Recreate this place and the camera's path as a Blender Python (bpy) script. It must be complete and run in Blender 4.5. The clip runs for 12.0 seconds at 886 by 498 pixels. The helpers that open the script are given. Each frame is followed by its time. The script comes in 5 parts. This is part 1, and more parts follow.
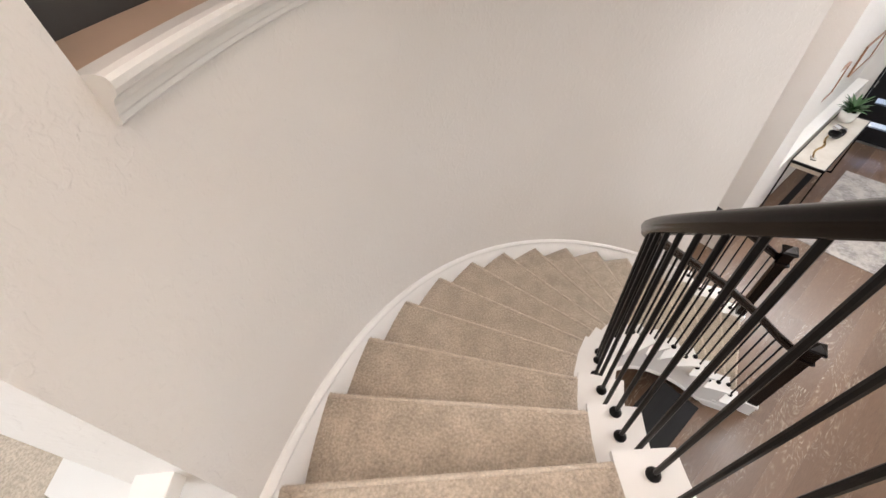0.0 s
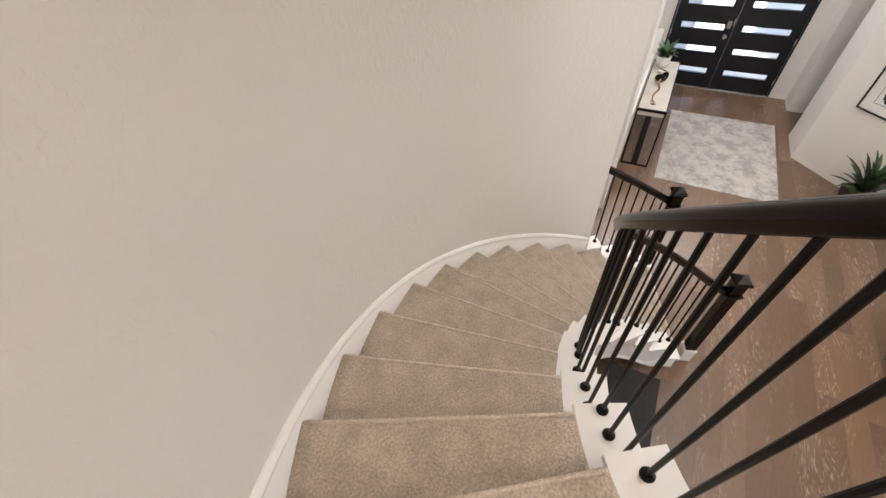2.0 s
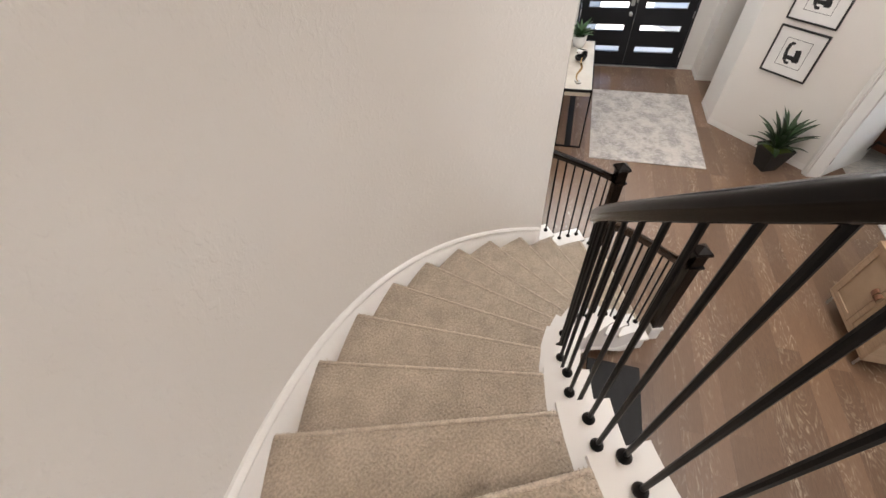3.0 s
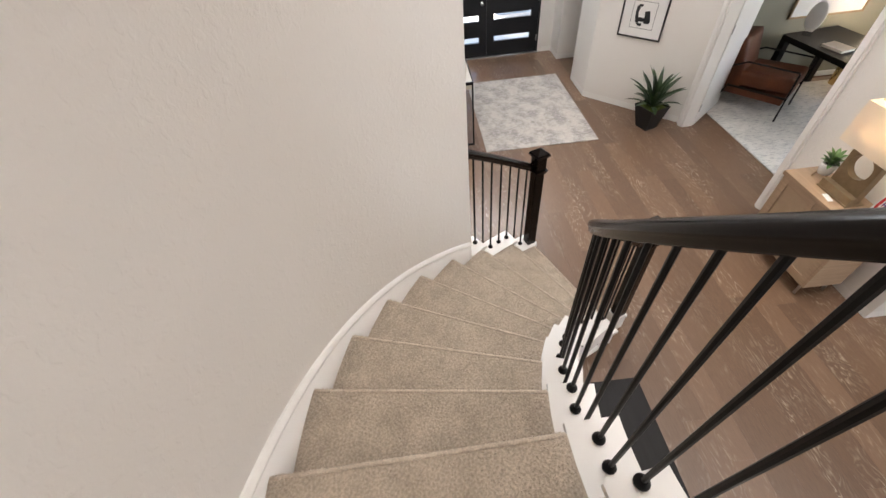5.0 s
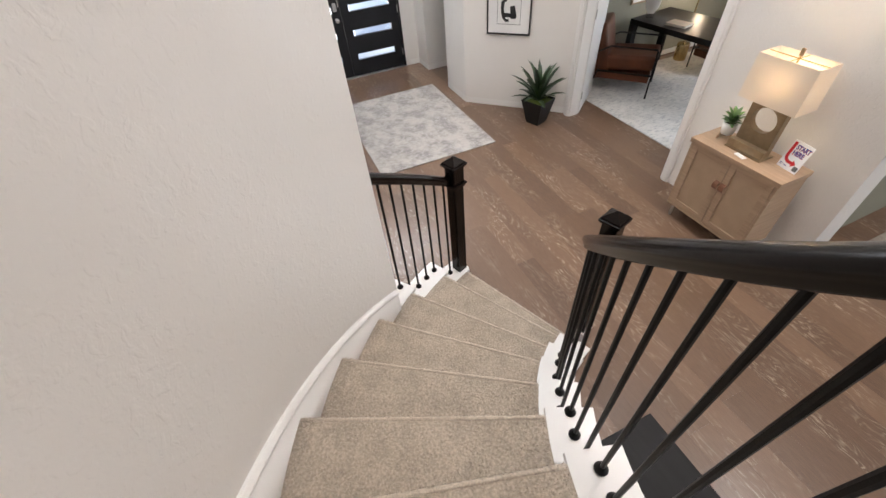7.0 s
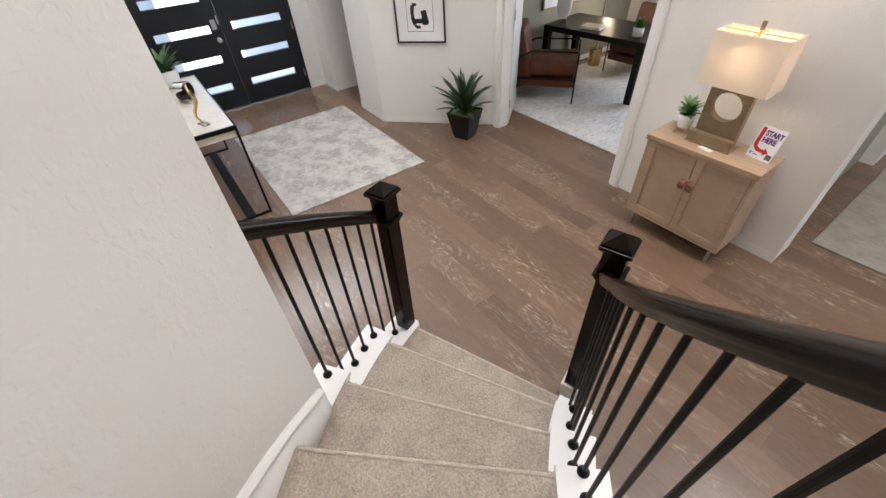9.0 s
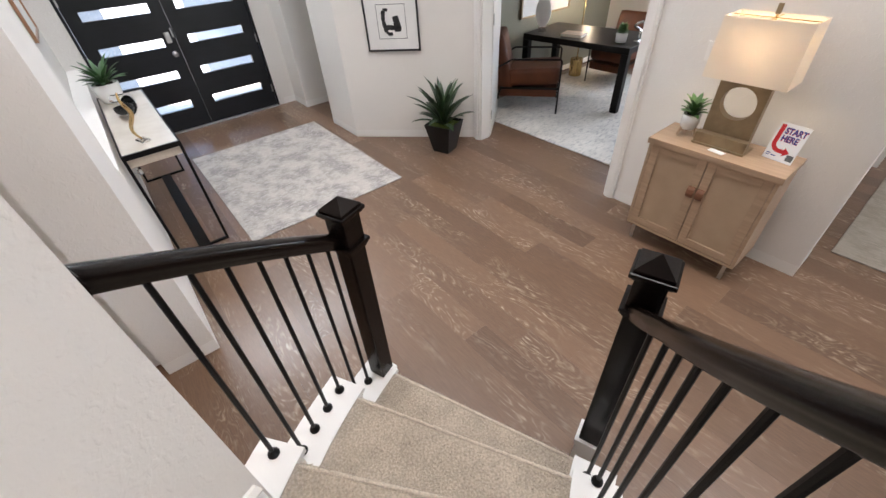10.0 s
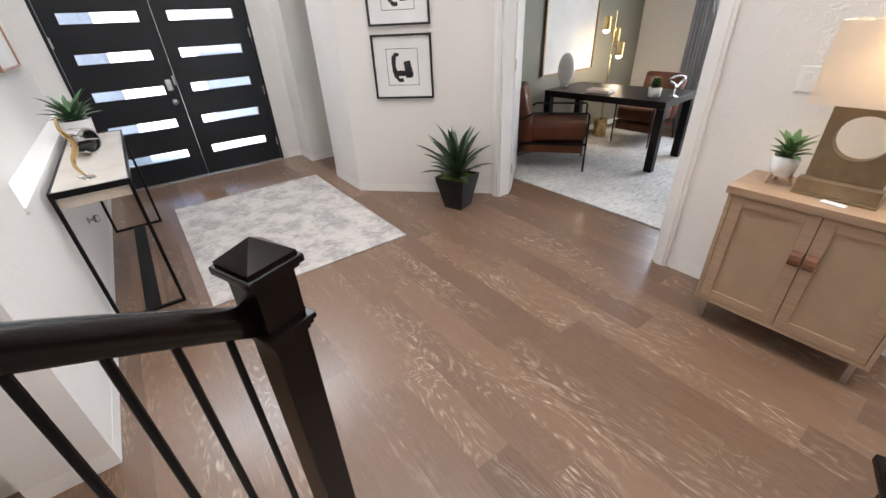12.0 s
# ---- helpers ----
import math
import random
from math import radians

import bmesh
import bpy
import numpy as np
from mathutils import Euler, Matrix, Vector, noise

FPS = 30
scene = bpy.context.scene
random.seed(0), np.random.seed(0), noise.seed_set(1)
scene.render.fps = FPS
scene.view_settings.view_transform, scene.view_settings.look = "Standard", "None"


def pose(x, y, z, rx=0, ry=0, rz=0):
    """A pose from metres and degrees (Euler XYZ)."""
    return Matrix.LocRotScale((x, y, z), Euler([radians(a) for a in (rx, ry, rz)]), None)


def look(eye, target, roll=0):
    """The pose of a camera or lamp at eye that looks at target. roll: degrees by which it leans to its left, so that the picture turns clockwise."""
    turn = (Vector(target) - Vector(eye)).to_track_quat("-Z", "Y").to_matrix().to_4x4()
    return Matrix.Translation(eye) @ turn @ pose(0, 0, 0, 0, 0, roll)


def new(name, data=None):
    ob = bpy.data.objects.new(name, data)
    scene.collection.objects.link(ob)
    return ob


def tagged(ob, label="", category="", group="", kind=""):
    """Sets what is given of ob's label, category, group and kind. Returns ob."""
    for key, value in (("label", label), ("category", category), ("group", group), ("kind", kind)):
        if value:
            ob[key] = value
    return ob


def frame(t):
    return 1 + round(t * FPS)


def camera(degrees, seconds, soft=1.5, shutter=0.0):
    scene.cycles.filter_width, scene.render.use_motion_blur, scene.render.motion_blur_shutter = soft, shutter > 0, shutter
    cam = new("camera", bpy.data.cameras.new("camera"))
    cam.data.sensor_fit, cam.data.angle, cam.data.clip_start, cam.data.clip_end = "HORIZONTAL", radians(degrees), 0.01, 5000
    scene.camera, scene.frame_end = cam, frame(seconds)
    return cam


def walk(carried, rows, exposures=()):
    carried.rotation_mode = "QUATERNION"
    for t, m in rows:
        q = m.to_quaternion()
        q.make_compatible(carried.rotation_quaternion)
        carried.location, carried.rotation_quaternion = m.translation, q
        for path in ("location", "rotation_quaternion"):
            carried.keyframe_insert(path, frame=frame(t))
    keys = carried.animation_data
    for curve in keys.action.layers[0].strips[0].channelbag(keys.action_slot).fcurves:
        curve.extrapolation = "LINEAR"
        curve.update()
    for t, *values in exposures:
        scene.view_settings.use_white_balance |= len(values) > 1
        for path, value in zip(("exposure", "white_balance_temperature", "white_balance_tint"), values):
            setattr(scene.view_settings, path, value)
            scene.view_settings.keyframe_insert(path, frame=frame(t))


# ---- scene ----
cam = camera(96.3, 12.0)
PATH = [
    (0, (0.274, 0.278, 4.177), (0.227, 1.646, 2.719), -6.5),
    (0.5, (0.296, 0.463, 4.066), (0.384, 1.826, 2.605), -6.7),
    (1, (0.284, 0.629, 3.956), (0.51, 1.972, 2.492), -6.5),
    (1.5, (0.266, 0.79, 3.865), (0.643, 2.093, 2.395), -5.6),
    (2, (0.301, 0.927, 3.743), (0.803, 2.184, 2.271), -5.8),
    (2.5, (0.364, 1.078, 3.617), (0.994, 2.268, 2.138), -5.4),
    (4.5, (0.685, 1.6, 3.185), (1.689, 2.495, 1.705), -7.1),
    (5, (0.769, 1.756, 3.092), (1.863, 2.563, 1.625), -6.4),
    (5.5, (0.876, 1.863, 2.999), (2.05, 2.565, 1.541), -6.4),
    (6, (1.016, 1.956, 2.878), (2.25, 2.581, 1.434), -6.9),
    (6.5, (1.142, 2.041, 2.767), (2.432, 2.548, 1.325), -6.3),
    (7, (1.251, 2.125, 2.667), (2.602, 2.53, 1.25), -5.6),
    (8.8, (1.819, 2.297, 2.274), (3.286, 2.383, 0.917), -3.51),
    (9, (1.865, 2.292, 2.255), (3.338, 2.373, 0.905), -3.9),
    (9.5, (2.042, 2.283, 2.11), (3.555, 2.324, 0.803), -4.0),
    (10, (2.198, 2.281, 2.011), (3.732, 2.28, 0.727), -3.9),
    (10.5, (2.324, 2.299, 1.927), (3.897, 2.286, 0.692), -4.0),
    (11, (2.468, 2.274, 1.806), (4.086, 2.272, 0.631), -4.0),
    (11.5, (2.608, 2.243, 1.719), (4.278, 2.249, 0.619), -3.6),
    (12, (2.759, 2.263, 1.61), (4.484, 2.303, 0.6), -2.9),
]
walk(cam, [(t, look(eye, target, roll)) for t, eye, target, roll in PATH], exposures=[(0, 2.98, 6750, 13), (0.5, 2.95, 6850, 13), (2, 2.88, 6950, 13), (6, 2.97, 6700, 12), (9, 2.98, 6400, 12), (12, 3.12, 6450, 12)])

# ---- world and light ----
world = bpy.data.worlds.new("sky")
scene.world = world
world.use_nodes = True
wn = world.node_tree.nodes
sky = wn.new("ShaderNodeTexSky")
sky.sky_type = "NISHITA"
sky.sun_disc = False
sky.sun_elevation, sky.sun_rotation = radians(60), radians(150)
world.node_tree.links.new(sky.outputs[0], wn["Background"].inputs[0])
wn["Background"].inputs[1].default_value = 0.15


def lamp(name, kind, m, energy, color, **extra):
    data = bpy.data.lights.new(name, kind)
    data.energy, data.color = energy * (1 if kind == "SUN" else 0.4), color
    for key, value in extra.items():
        if key == "size":
            data.shape, data.size, data.size_y = "RECTANGLE", value[0], value[1]
        elif key == "radius":
            data.shadow_soft_size = value
        elif key == "spot":
            data.spot_size, data.spot_blend = radians(value), 0.9
        elif key == "angle":
            data.angle = radians(value)
    ob = new(name, data)
    ob.matrix_basis = m
    return ob


# The foyer's own axes: u towards the front door, v towards the console wall.
AX = 36.8
FM = pose(4.01, 0.052, 0, 0, 0, AX)
DAY, WARM = (0.86, 0.93, 1.0), (1.0, 0.78, 0.56)


def at(u, v, z):
    return FM @ Vector((u, v, z))


lamp("sun", "SUN", look((0, 0, 9), (-0.094, -0.491, 8.134)), 4.5, (1, 0.95, 0.88), angle=0.5)
# Added area lamp before the solid wall over the door; no window there.
lamp("foyer_fill_light", "AREA", look(at(5.97, 2.0, 4.0), at(0.5, 1.8, 1.0)), 58, DAY, size=(2.4, 1.6))
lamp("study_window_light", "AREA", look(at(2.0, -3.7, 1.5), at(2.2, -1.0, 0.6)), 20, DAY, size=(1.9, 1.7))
# Added bluish fill for the landing corner; no window is modelled.
lamp("landing_fill_light", "AREA", look((-2.3, -1.2, 4.4), (-0.6, 0.3, 3.2)), 24, DAY, size=(1.2, 1.2))
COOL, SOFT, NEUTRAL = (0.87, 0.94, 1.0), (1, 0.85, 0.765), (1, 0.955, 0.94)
# Added fill for the hall; the window behind it is assumed and unseen.
lamp("hall_fill_light", "AREA", look(at(-6.9, -0.8, 1.6), at(0.0, -0.3, 0.9)), 32, DAY, size=(1.7, 1.5))
# Unseen ceiling spots, assumed; placed and tinted to brighten each area.
FILL_SPOTS = [(at(1.2, 1.5, 5.55), 52, COOL), (at(2.9, 1.2, 5.55), 72, COOL), (Vector((2.8, 1.7, 5.55)), 10, NEUTRAL), (Vector((0.3, 0.6, 5.55)), 30, SOFT),
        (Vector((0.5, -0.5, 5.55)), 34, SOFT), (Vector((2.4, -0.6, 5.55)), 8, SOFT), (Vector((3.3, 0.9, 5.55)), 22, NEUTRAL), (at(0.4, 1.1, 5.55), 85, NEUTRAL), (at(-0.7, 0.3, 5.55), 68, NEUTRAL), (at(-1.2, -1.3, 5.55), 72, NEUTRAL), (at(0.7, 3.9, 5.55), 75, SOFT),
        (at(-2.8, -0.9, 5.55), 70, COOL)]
for c, e, tint in FILL_SPOTS:
    lamp("ceiling_fill_spot", "SPOT", look(c, c - Vector((0, 0, 5))), e, tint, radius=0.45, spot=150)

# ---- materials ----


def material(name, c1, c2=None, scale=3.0, rough=0.6, metal=0.0, bump=0.0, bump_scale=80.0, stretch=(1, 1, 1), detail=4.0,
             fine=0.0, rough2=None, coat=0.0, vary=0.0, sheen=0.0, spec=0.5):
    """Principled material with mottling at two scales and a fine bump."""
    m = bpy.data.materials.new(name)
    m.use_nodes = True
    nodes, links = m.node_tree.nodes, m.node_tree.links
    bsdf = nodes["Principled BSDF"]
    c2 = c2 or tuple(min(1, c * 0.88) for c in c1)
    co = nodes.new("ShaderNodeTexCoord")
    mp = nodes.new("ShaderNodeMapping")
    mp.inputs["Scale"].default_value = stretch
    links.new(co.outputs["Object"], mp.inputs[0])
    n1 = nodes.new("ShaderNodeTexNoise")
    n1.inputs["Scale"].default_value, n1.inputs["Detail"].default_value = scale, detail
    links.new(mp.outputs[0], n1.inputs["Vector"])
    ramp = nodes.new("ShaderNodeValToRGB")
    ramp.color_ramp.elements[0].position, ramp.color_ramp.elements[1].position = 0.3, 0.7
    ramp.color_ramp.elements[0].color, ramp.color_ramp.elements[1].color = (*c2, 1), (*c1, 1)
    links.new(n1.outputs["Fac"], ramp.inputs[0])
    out = ramp.outputs[0]
    n2 = nodes.new("ShaderNodeTexNoise")
    n2.inputs["Scale"].default_value, n2.inputs["Detail"].default_value = bump_scale, 3
    links.new(mp.outputs[0], n2.inputs["Vector"])
    if fine or vary:
        hsv = nodes.new("ShaderNodeHueSaturation")
        rng = nodes.new("ShaderNodeMapRange")
        rng.inputs[3].default_value, rng.inputs[4].default_value = 1 - fine - vary, 1 + fine + vary
        if vary:
            info = nodes.new("ShaderNodeObjectInfo")
            links.new(info.outputs["Random"], rng.inputs[0])
        else:
            rng.inputs[1].default_value, rng.inputs[2].default_value = 0.25, 0.75
            links.new(n2.outputs["Fac"], rng.inputs[0])
        links.new(rng.outputs[0], hsv.inputs["Value"])
        links.new(out, hsv.inputs["Color"])
        out = hsv.outputs[0]
    links.new(out, bsdf.inputs["Base Color"])
    bsdf.inputs["Metallic"].default_value = metal
    bsdf.inputs["Coat Weight"].default_value = coat
    bsdf.inputs["Sheen Weight"].default_value = sheen
    bsdf.inputs["Specular IOR Level"].default_value = spec
    rr = nodes.new("ShaderNodeMapRange")
    rr.inputs[3].default_value, rr.inputs[4].default_value = rough, rough if rough2 is None else rough2
    links.new(n1.outputs["Fac"], rr.inputs[0])
    links.new(rr.outputs[0], bsdf.inputs["Roughness"])
    if bump:
        b = nodes.new("ShaderNodeBump")
        b.inputs["Strength"].default_value, b.inputs["Distance"].default_value = bump, 0.004
        links.new(n2.outputs["Fac"], b.inputs["Height"])
        links.new(b.outputs[0], bsdf.inputs["Normal"])
    return m


def glow(name, color, strength):
    m = bpy.data.materials.new(name)
    m.use_nodes = True
    b = m.node_tree.nodes["Principled BSDF"]
    b.inputs["Base Color"].default_value = (*color, 1)
    b.inputs["Emission Color"].default_value = (*color, 1)
    b.inputs["Emission Strength"].default_value = strength
    return m


def linen(name, color):
    """Thin cloth: part of the light passes through it."""
    m = bpy.data.materials.new(name)
    m.use_nodes = True
    nodes, links = m.node_tree.nodes, m.node_tree.links
    b = nodes["Principled BSDF"]
    b.inputs["Base Color"].default_value = (*color, 1)
    b.inputs["Roughness"].default_value = 0.9
    t = nodes.new("ShaderNodeBsdfTranslucent")
    t.inputs[0].default_value = (*color, 1)
    mix = nodes.new("ShaderNodeMixShader")
    mix.inputs[0].default_value = 0.35
    links.new(b.outputs[0], mix.inputs[1])
    links.new(t.outputs[0], mix.inputs[2])
    links.new(mix.outputs[0], nodes["Material Output"].inputs[0])
    return m


def glass(name, color=(0.95, 0.97, 1.0), rough=0.0):
    m = bpy.data.materials.new(name)
    m.use_nodes = True
    b = m.node_tree.nodes["Principled BSDF"]
    b.inputs["Base Color"].default_value = (*color, 1)
    b.inputs["Transmission Weight"].default_value = 1
    b.inputs["Roughness"].default_value = rough
    b.inputs["IOR"].default_value = 1.45
    return m


def floor_wood(name, island):
    """Brown oak boards with pale wire-brushed grain that runs along local x; each board shifted by its own random value."""
    m = bpy.data.materials.new(name)
    m.use_nodes = True
    nodes, links = m.node_tree.nodes, m.node_tree.links
    bsdf = nodes["Principled BSDF"]
    if island:
        rnd = nodes.new("ShaderNodeNewGeometry").outputs["Random Per Island"]
    else:
        rnd = nodes.new("ShaderNodeObjectInfo").outputs["Random"]
    geo = nodes.new("ShaderNodeNewGeometry")
    rot = nodes.new("ShaderNodeMapping")
    rot.inputs["Rotation"].default_value = (0, 0, radians(-AX))
    links.new(geo.outputs["Position"], rot.inputs[0])
    shift = nodes.new("ShaderNodeMath")
    shift.operation = "MULTIPLY"
    shift.inputs[1].default_value = 61.0
    links.new(rnd, shift.inputs[0])
    comb = nodes.new("ShaderNodeCombineXYZ")
    links.new(shift.outputs[0], comb.inputs[0])
    links.new(shift.outputs[0], comb.inputs[2])
    add = nodes.new("ShaderNodeVectorMath")
    links.new(rot.outputs[0], add.inputs[0])
    links.new(comb.outputs[0], add.inputs[1])

    def noise_at(scale, stretch, detail, dist=0.0):
        mp = nodes.new("ShaderNodeMapping")
        mp.inputs["Scale"].default_value = stretch
        links.new(add.outputs[0], mp.inputs[0])
        n = nodes.new("ShaderNodeTexNoise")
        n.inputs["Scale"].default_value, n.inputs["Detail"].default_value = scale, detail
        n.inputs["Distortion"].default_value = dist
        links.new(mp.outputs[0], n.inputs["Vector"])
        return n.outputs["Fac"]

    def ramp_of(fac, a, b):
        r = nodes.new("ShaderNodeValToRGB")
        r.color_ramp.elements[0].position, r.color_ramp.elements[1].position = a, b
        links.new(fac, r.inputs[0])
        return r.outputs[0]

    # cathedral figure: rings of a slowly warped field
    field = noise_at(1.0, (1.3, 4.6, 1.0), 3.0, 1.1)
    ring = nodes.new("ShaderNodeMath")
    ring.operation = "MULTIPLY"
    ring.inputs[1].default_value = 34.0
    links.new(field, ring.inputs[0])
    fr = nodes.new("ShaderNodeMath")
    fr.operation = "PINGPONG"
    fr.inputs[1].default_value = 1.0
    links.new(ring.outputs[0], fr.inputs[0])
    lines = ramp_of(fr.outputs[0], 0.45, 1.0)
    patch = ramp_of(noise_at(1.0, (1.1, 4.5, 1.0), 2.0), 0.44, 0.72)
    fibre = ramp_of(noise_at(1.0, (14, 260, 1), 3.0), 0.30, 0.75)
    broken = ramp_of(noise_at(1.0, (16, 46, 1), 4.0), 0.40, 0.66)

    def mul(a, b, k=None):
        n = nodes.new("ShaderNodeMath")
        n.operation = "MULTIPLY"
        links.new(a, n.inputs[0])
        if k is None:
            links.new(b, n.inputs[1])
        else:
            n.inputs[1].default_value = k
        return n.outputs[0]

    pale = mul(mul(mul(lines, patch), broken), None, 0.85)
    base = nodes.new("ShaderNodeMix")
    base.data_type = "RGBA"
    base.inputs[6].default_value, base.inputs[7].default_value = (0.100, 0.057, 0.034, 1), (0.200, 0.118, 0.072, 1)
    tone = nodes.new("ShaderNodeMath")
    tone.operation = "MULTIPLY_ADD"
    links.new(rnd, tone.inputs[0])
    tone.inputs[1].default_value, tone.inputs[2].default_value = 0.55, 0.0
    tone2 = nodes.new("ShaderNodeMath")
    tone2.operation = "MULTIPLY_ADD"
    links.new(fibre, tone2.inputs[0])
    tone2.inputs[1].default_value = 0.5
    links.new(tone.outputs[0], tone2.inputs[2])
    links.new(tone2.outputs[0], base.inputs[0])
    mix = nodes.new("ShaderNodeMix")
    mix.data_type = "RGBA"
    links.new(pale, mix.inputs[0])
    links.new(base.outputs[2], mix.inputs[6])
    mix.inputs[7].default_value = (0.52, 0.44, 0.34, 1)
    links.new(mix.outputs[2], bsdf.inputs["Base Color"])
    bsdf.inputs["Roughness"].default_value = 0.34
    bsdf.inputs["Coat Weight"].default_value, bsdf.inputs["Coat Roughness"].default_value = 0.18, 0.16
    bump = nodes.new("ShaderNodeBump")
    bump.inputs["Strength"].default_value, bump.inputs["Distance"].default_value = 0.10, 0.002
    links.new(fibre, bump.inputs["Height"])
    links.new(bump.outputs[0], bsdf.inputs["Normal"])
    return m


def rug_material(name, ca, cb, cc, scale, stretch):
    m = bpy.data.materials.new(name)
    m.use_nodes = True
    nodes, links = m.node_tree.nodes, m.node_tree.links
    bsdf = nodes["Principled BSDF"]
    co = nodes.new("ShaderNodeTexCoord")
    prev = None
    for k, (sc, st, a, b, col) in enumerate(((scale, (1, 1, 1), 0.42, 0.58, cb), (scale * 7, stretch, 0.5, 0.62, cc),
                                            (scale * 30, (1, 1, 1), 0.45, 0.7, ca))):
        mp = nodes.new("ShaderNodeMapping")
        mp.inputs["Scale"].default_value = st
        mp.inputs["Location"].default_value = (k * 3.1, k * 1.7, 0)
        links.new(co.outputs["Object"], mp.inputs[0])
        n = nodes.new("ShaderNodeTexNoise")
        n.inputs["Scale"].default_value, n.inputs["Detail"].default_value, n.inputs["Roughness"].default_value = sc, 8, 0.68
        links.new(mp.outputs[0], n.inputs["Vector"])
        r = nodes.new("ShaderNodeValToRGB")
        r.color_ramp.elements[0].position, r.color_ramp.elements[1].position = a, b
        links.new(n.outputs["Fac"], r.inputs[0])
        mx = nodes.new("ShaderNodeMix")
        mx.data_type = "RGBA"
        f = nodes.new("ShaderNodeMath")
        f.operation = "MULTIPLY"
        f.inputs[1].default_value = (0.85, 0.75, 0.4)[k]
        links.new(r.outputs[0], f.inputs[0])
        links.new(f.outputs[0], mx.inputs[0])
        if prev is None:
            mx.inputs[6].default_value = (*ca, 1)
        else:
            links.new(prev, mx.inputs[6])
        mx.inputs[7].default_value = (*col, 1)
        prev = mx.outputs[2]
    links.new(prev, bsdf.inputs["Base Color"])
    bsdf.inputs["Roughness"].default_value = 0.95
    bsdf.inputs["Specular IOR Level"].default_value = 0.15
    n = nodes.new("ShaderNodeTexNoise")
    n.inputs["Scale"].default_value = 220
    links.new(co.outputs["Object"], n.inputs["Vector"])
    b = nodes.new("ShaderNodeBump")
    b.inputs["Strength"].default_value, b.inputs["Distance"].default_value = 0.6, 0.004
    links.new(n.outputs["Fac"], b.inputs["Height"])
    links.new(b.outputs[0], bsdf.inputs["Normal"])
    return m


PAINT = material("wall_paint", (0.755, 0.725, 0.69), (0.725, 0.695, 0.66), 1.2, 0.55, bump=0.0, detail=3)
GREEN = material("study_paint", (0.25, 0.24, 0.185), (0.23, 0.22, 0.17), 1.5, 0.6, bump=0.3, bump_scale=38)
CEIL = material("ceiling_paint", (0.8, 0.78, 0.75), None, 1.5, 0.8, bump=0.2, bump_scale=50)
TRIM = material("white_trim_paint", (0.80, 0.78, 0.75), (0.77, 0.75, 0.72), 4, 0.30, bump=0.04, bump_scale=60)
CARPET = material("beige_carpet", (0.53, 0.45, 0.36), (0.405, 0.34, 0.268), 9, 0.95, bump=0.8, bump_scale=110, fine=0.28, detail=7, sheen=0.3, spec=0.1)
# Light caught along the nosings is put into this paler carpet colour.
NOSEPILE = material("lit_nosing_carpet", (0.66, 0.58, 0.48), (0.54, 0.46, 0.37), 30, 0.95, bump=0.8, bump_scale=140, fine=0.2, sheen=0.3, spec=0.1)
DARKWOOD = material("espresso_wood", (0.0075, 0.0045, 0.0035), (0.004, 0.0025, 0.002), 3, 0.16, bump=0.06, bump_scale=40, stretch=(1, 1, 1), rough2=0.30, spec=0.2)
IRON = material("black_iron", (0.004, 0.003, 0.003), (0.0025, 0.002, 0.002), 30, 0.40, bump=0.08, bump_scale=200, spec=0.2)
BLACKDOOR = material("black_door_paint", (0.012, 0.012, 0.014), (0.009, 0.009, 0.010), 4, 0.38, bump=0.05, bump_scale=90, spec=0.25)
BLACKWOOD = material("black_stained_wood", (0.008, 0.007, 0.007), (0.005, 0.004, 0.004), 3, 0.42, spec=0.15, bump=0.1, bump_scale=60, stretch=(1, 12, 1))
BLACKPOT = material("black_ceramic", (0.008, 0.008, 0.008), None, 10, 0.35, spec=0.3)
OAK = material("washed_oak", (0.42, 0.29, 0.19), (0.33, 0.225, 0.145), 4, 0.5, bump=0.1, bump_scale=60, stretch=(1, 1, 14))
OAKTOP = material("washed_oak_top", (0.40, 0.27, 0.175), (0.31, 0.21, 0.135), 4, 0.45, bump=0.1, bump_scale=60, stretch=(1, 14, 14))
CANE = material("woven_panel", (0.41, 0.29, 0.19), (0.36, 0.253, 0.163), 8, 0.65, bump=0.5, bump_scale=300)
LEATHER = material("cognac_leather", (0.11, 0.032, 0.011), (0.06, 0.017, 0.006), 5, 0.48, bump=0.2, bump_scale=140, rough2=0.6, spec=0.3)
TABLEATHER = material("saddle_leather", (0.20, 0.083, 0.04), (0.14, 0.055, 0.025), 12, 0.5, bump=0.2, bump_scale=200)
BRONZE = material("aged_bronze", (0.32, 0.24, 0.145), (0.24, 0.175, 0.105), 14, 0.38, metal=0.6, bump=0.06, bump_scale=60, rough2=0.5)
GOLD = material("polished_gold", (0.60, 0.42, 0.22), (0.45, 0.30, 0.14), 8, 0.2, metal=1.0)
BRASS = material("brass", (0.62, 0.45, 0.21), None, 8, 0.25, metal=1.0)
CHROME = material("chrome", (0.75, 0.75, 0.76), None, 8, 0.12, metal=1.0)
NICKEL = material("satin_nickel", (0.48, 0.47, 0.46), None, 8, 0.3, metal=1.0)
SHADE = linen("linen_shade", (0.80, 0.72, 0.62))
WHITEPOT = material("white_glazed_pot", (0.82, 0.81, 0.79), None, 6, 0.25)
LEAF = material("agave_leaf", (0.036, 0.068, 0.024), (0.016, 0.036, 0.016), 9, 0.38, vary=0.25)
LEAF2 = material("succulent_leaf", (0.13, 0.24, 0.07), (0.06, 0.14, 0.04), 12, 0.42, vary=0.2)
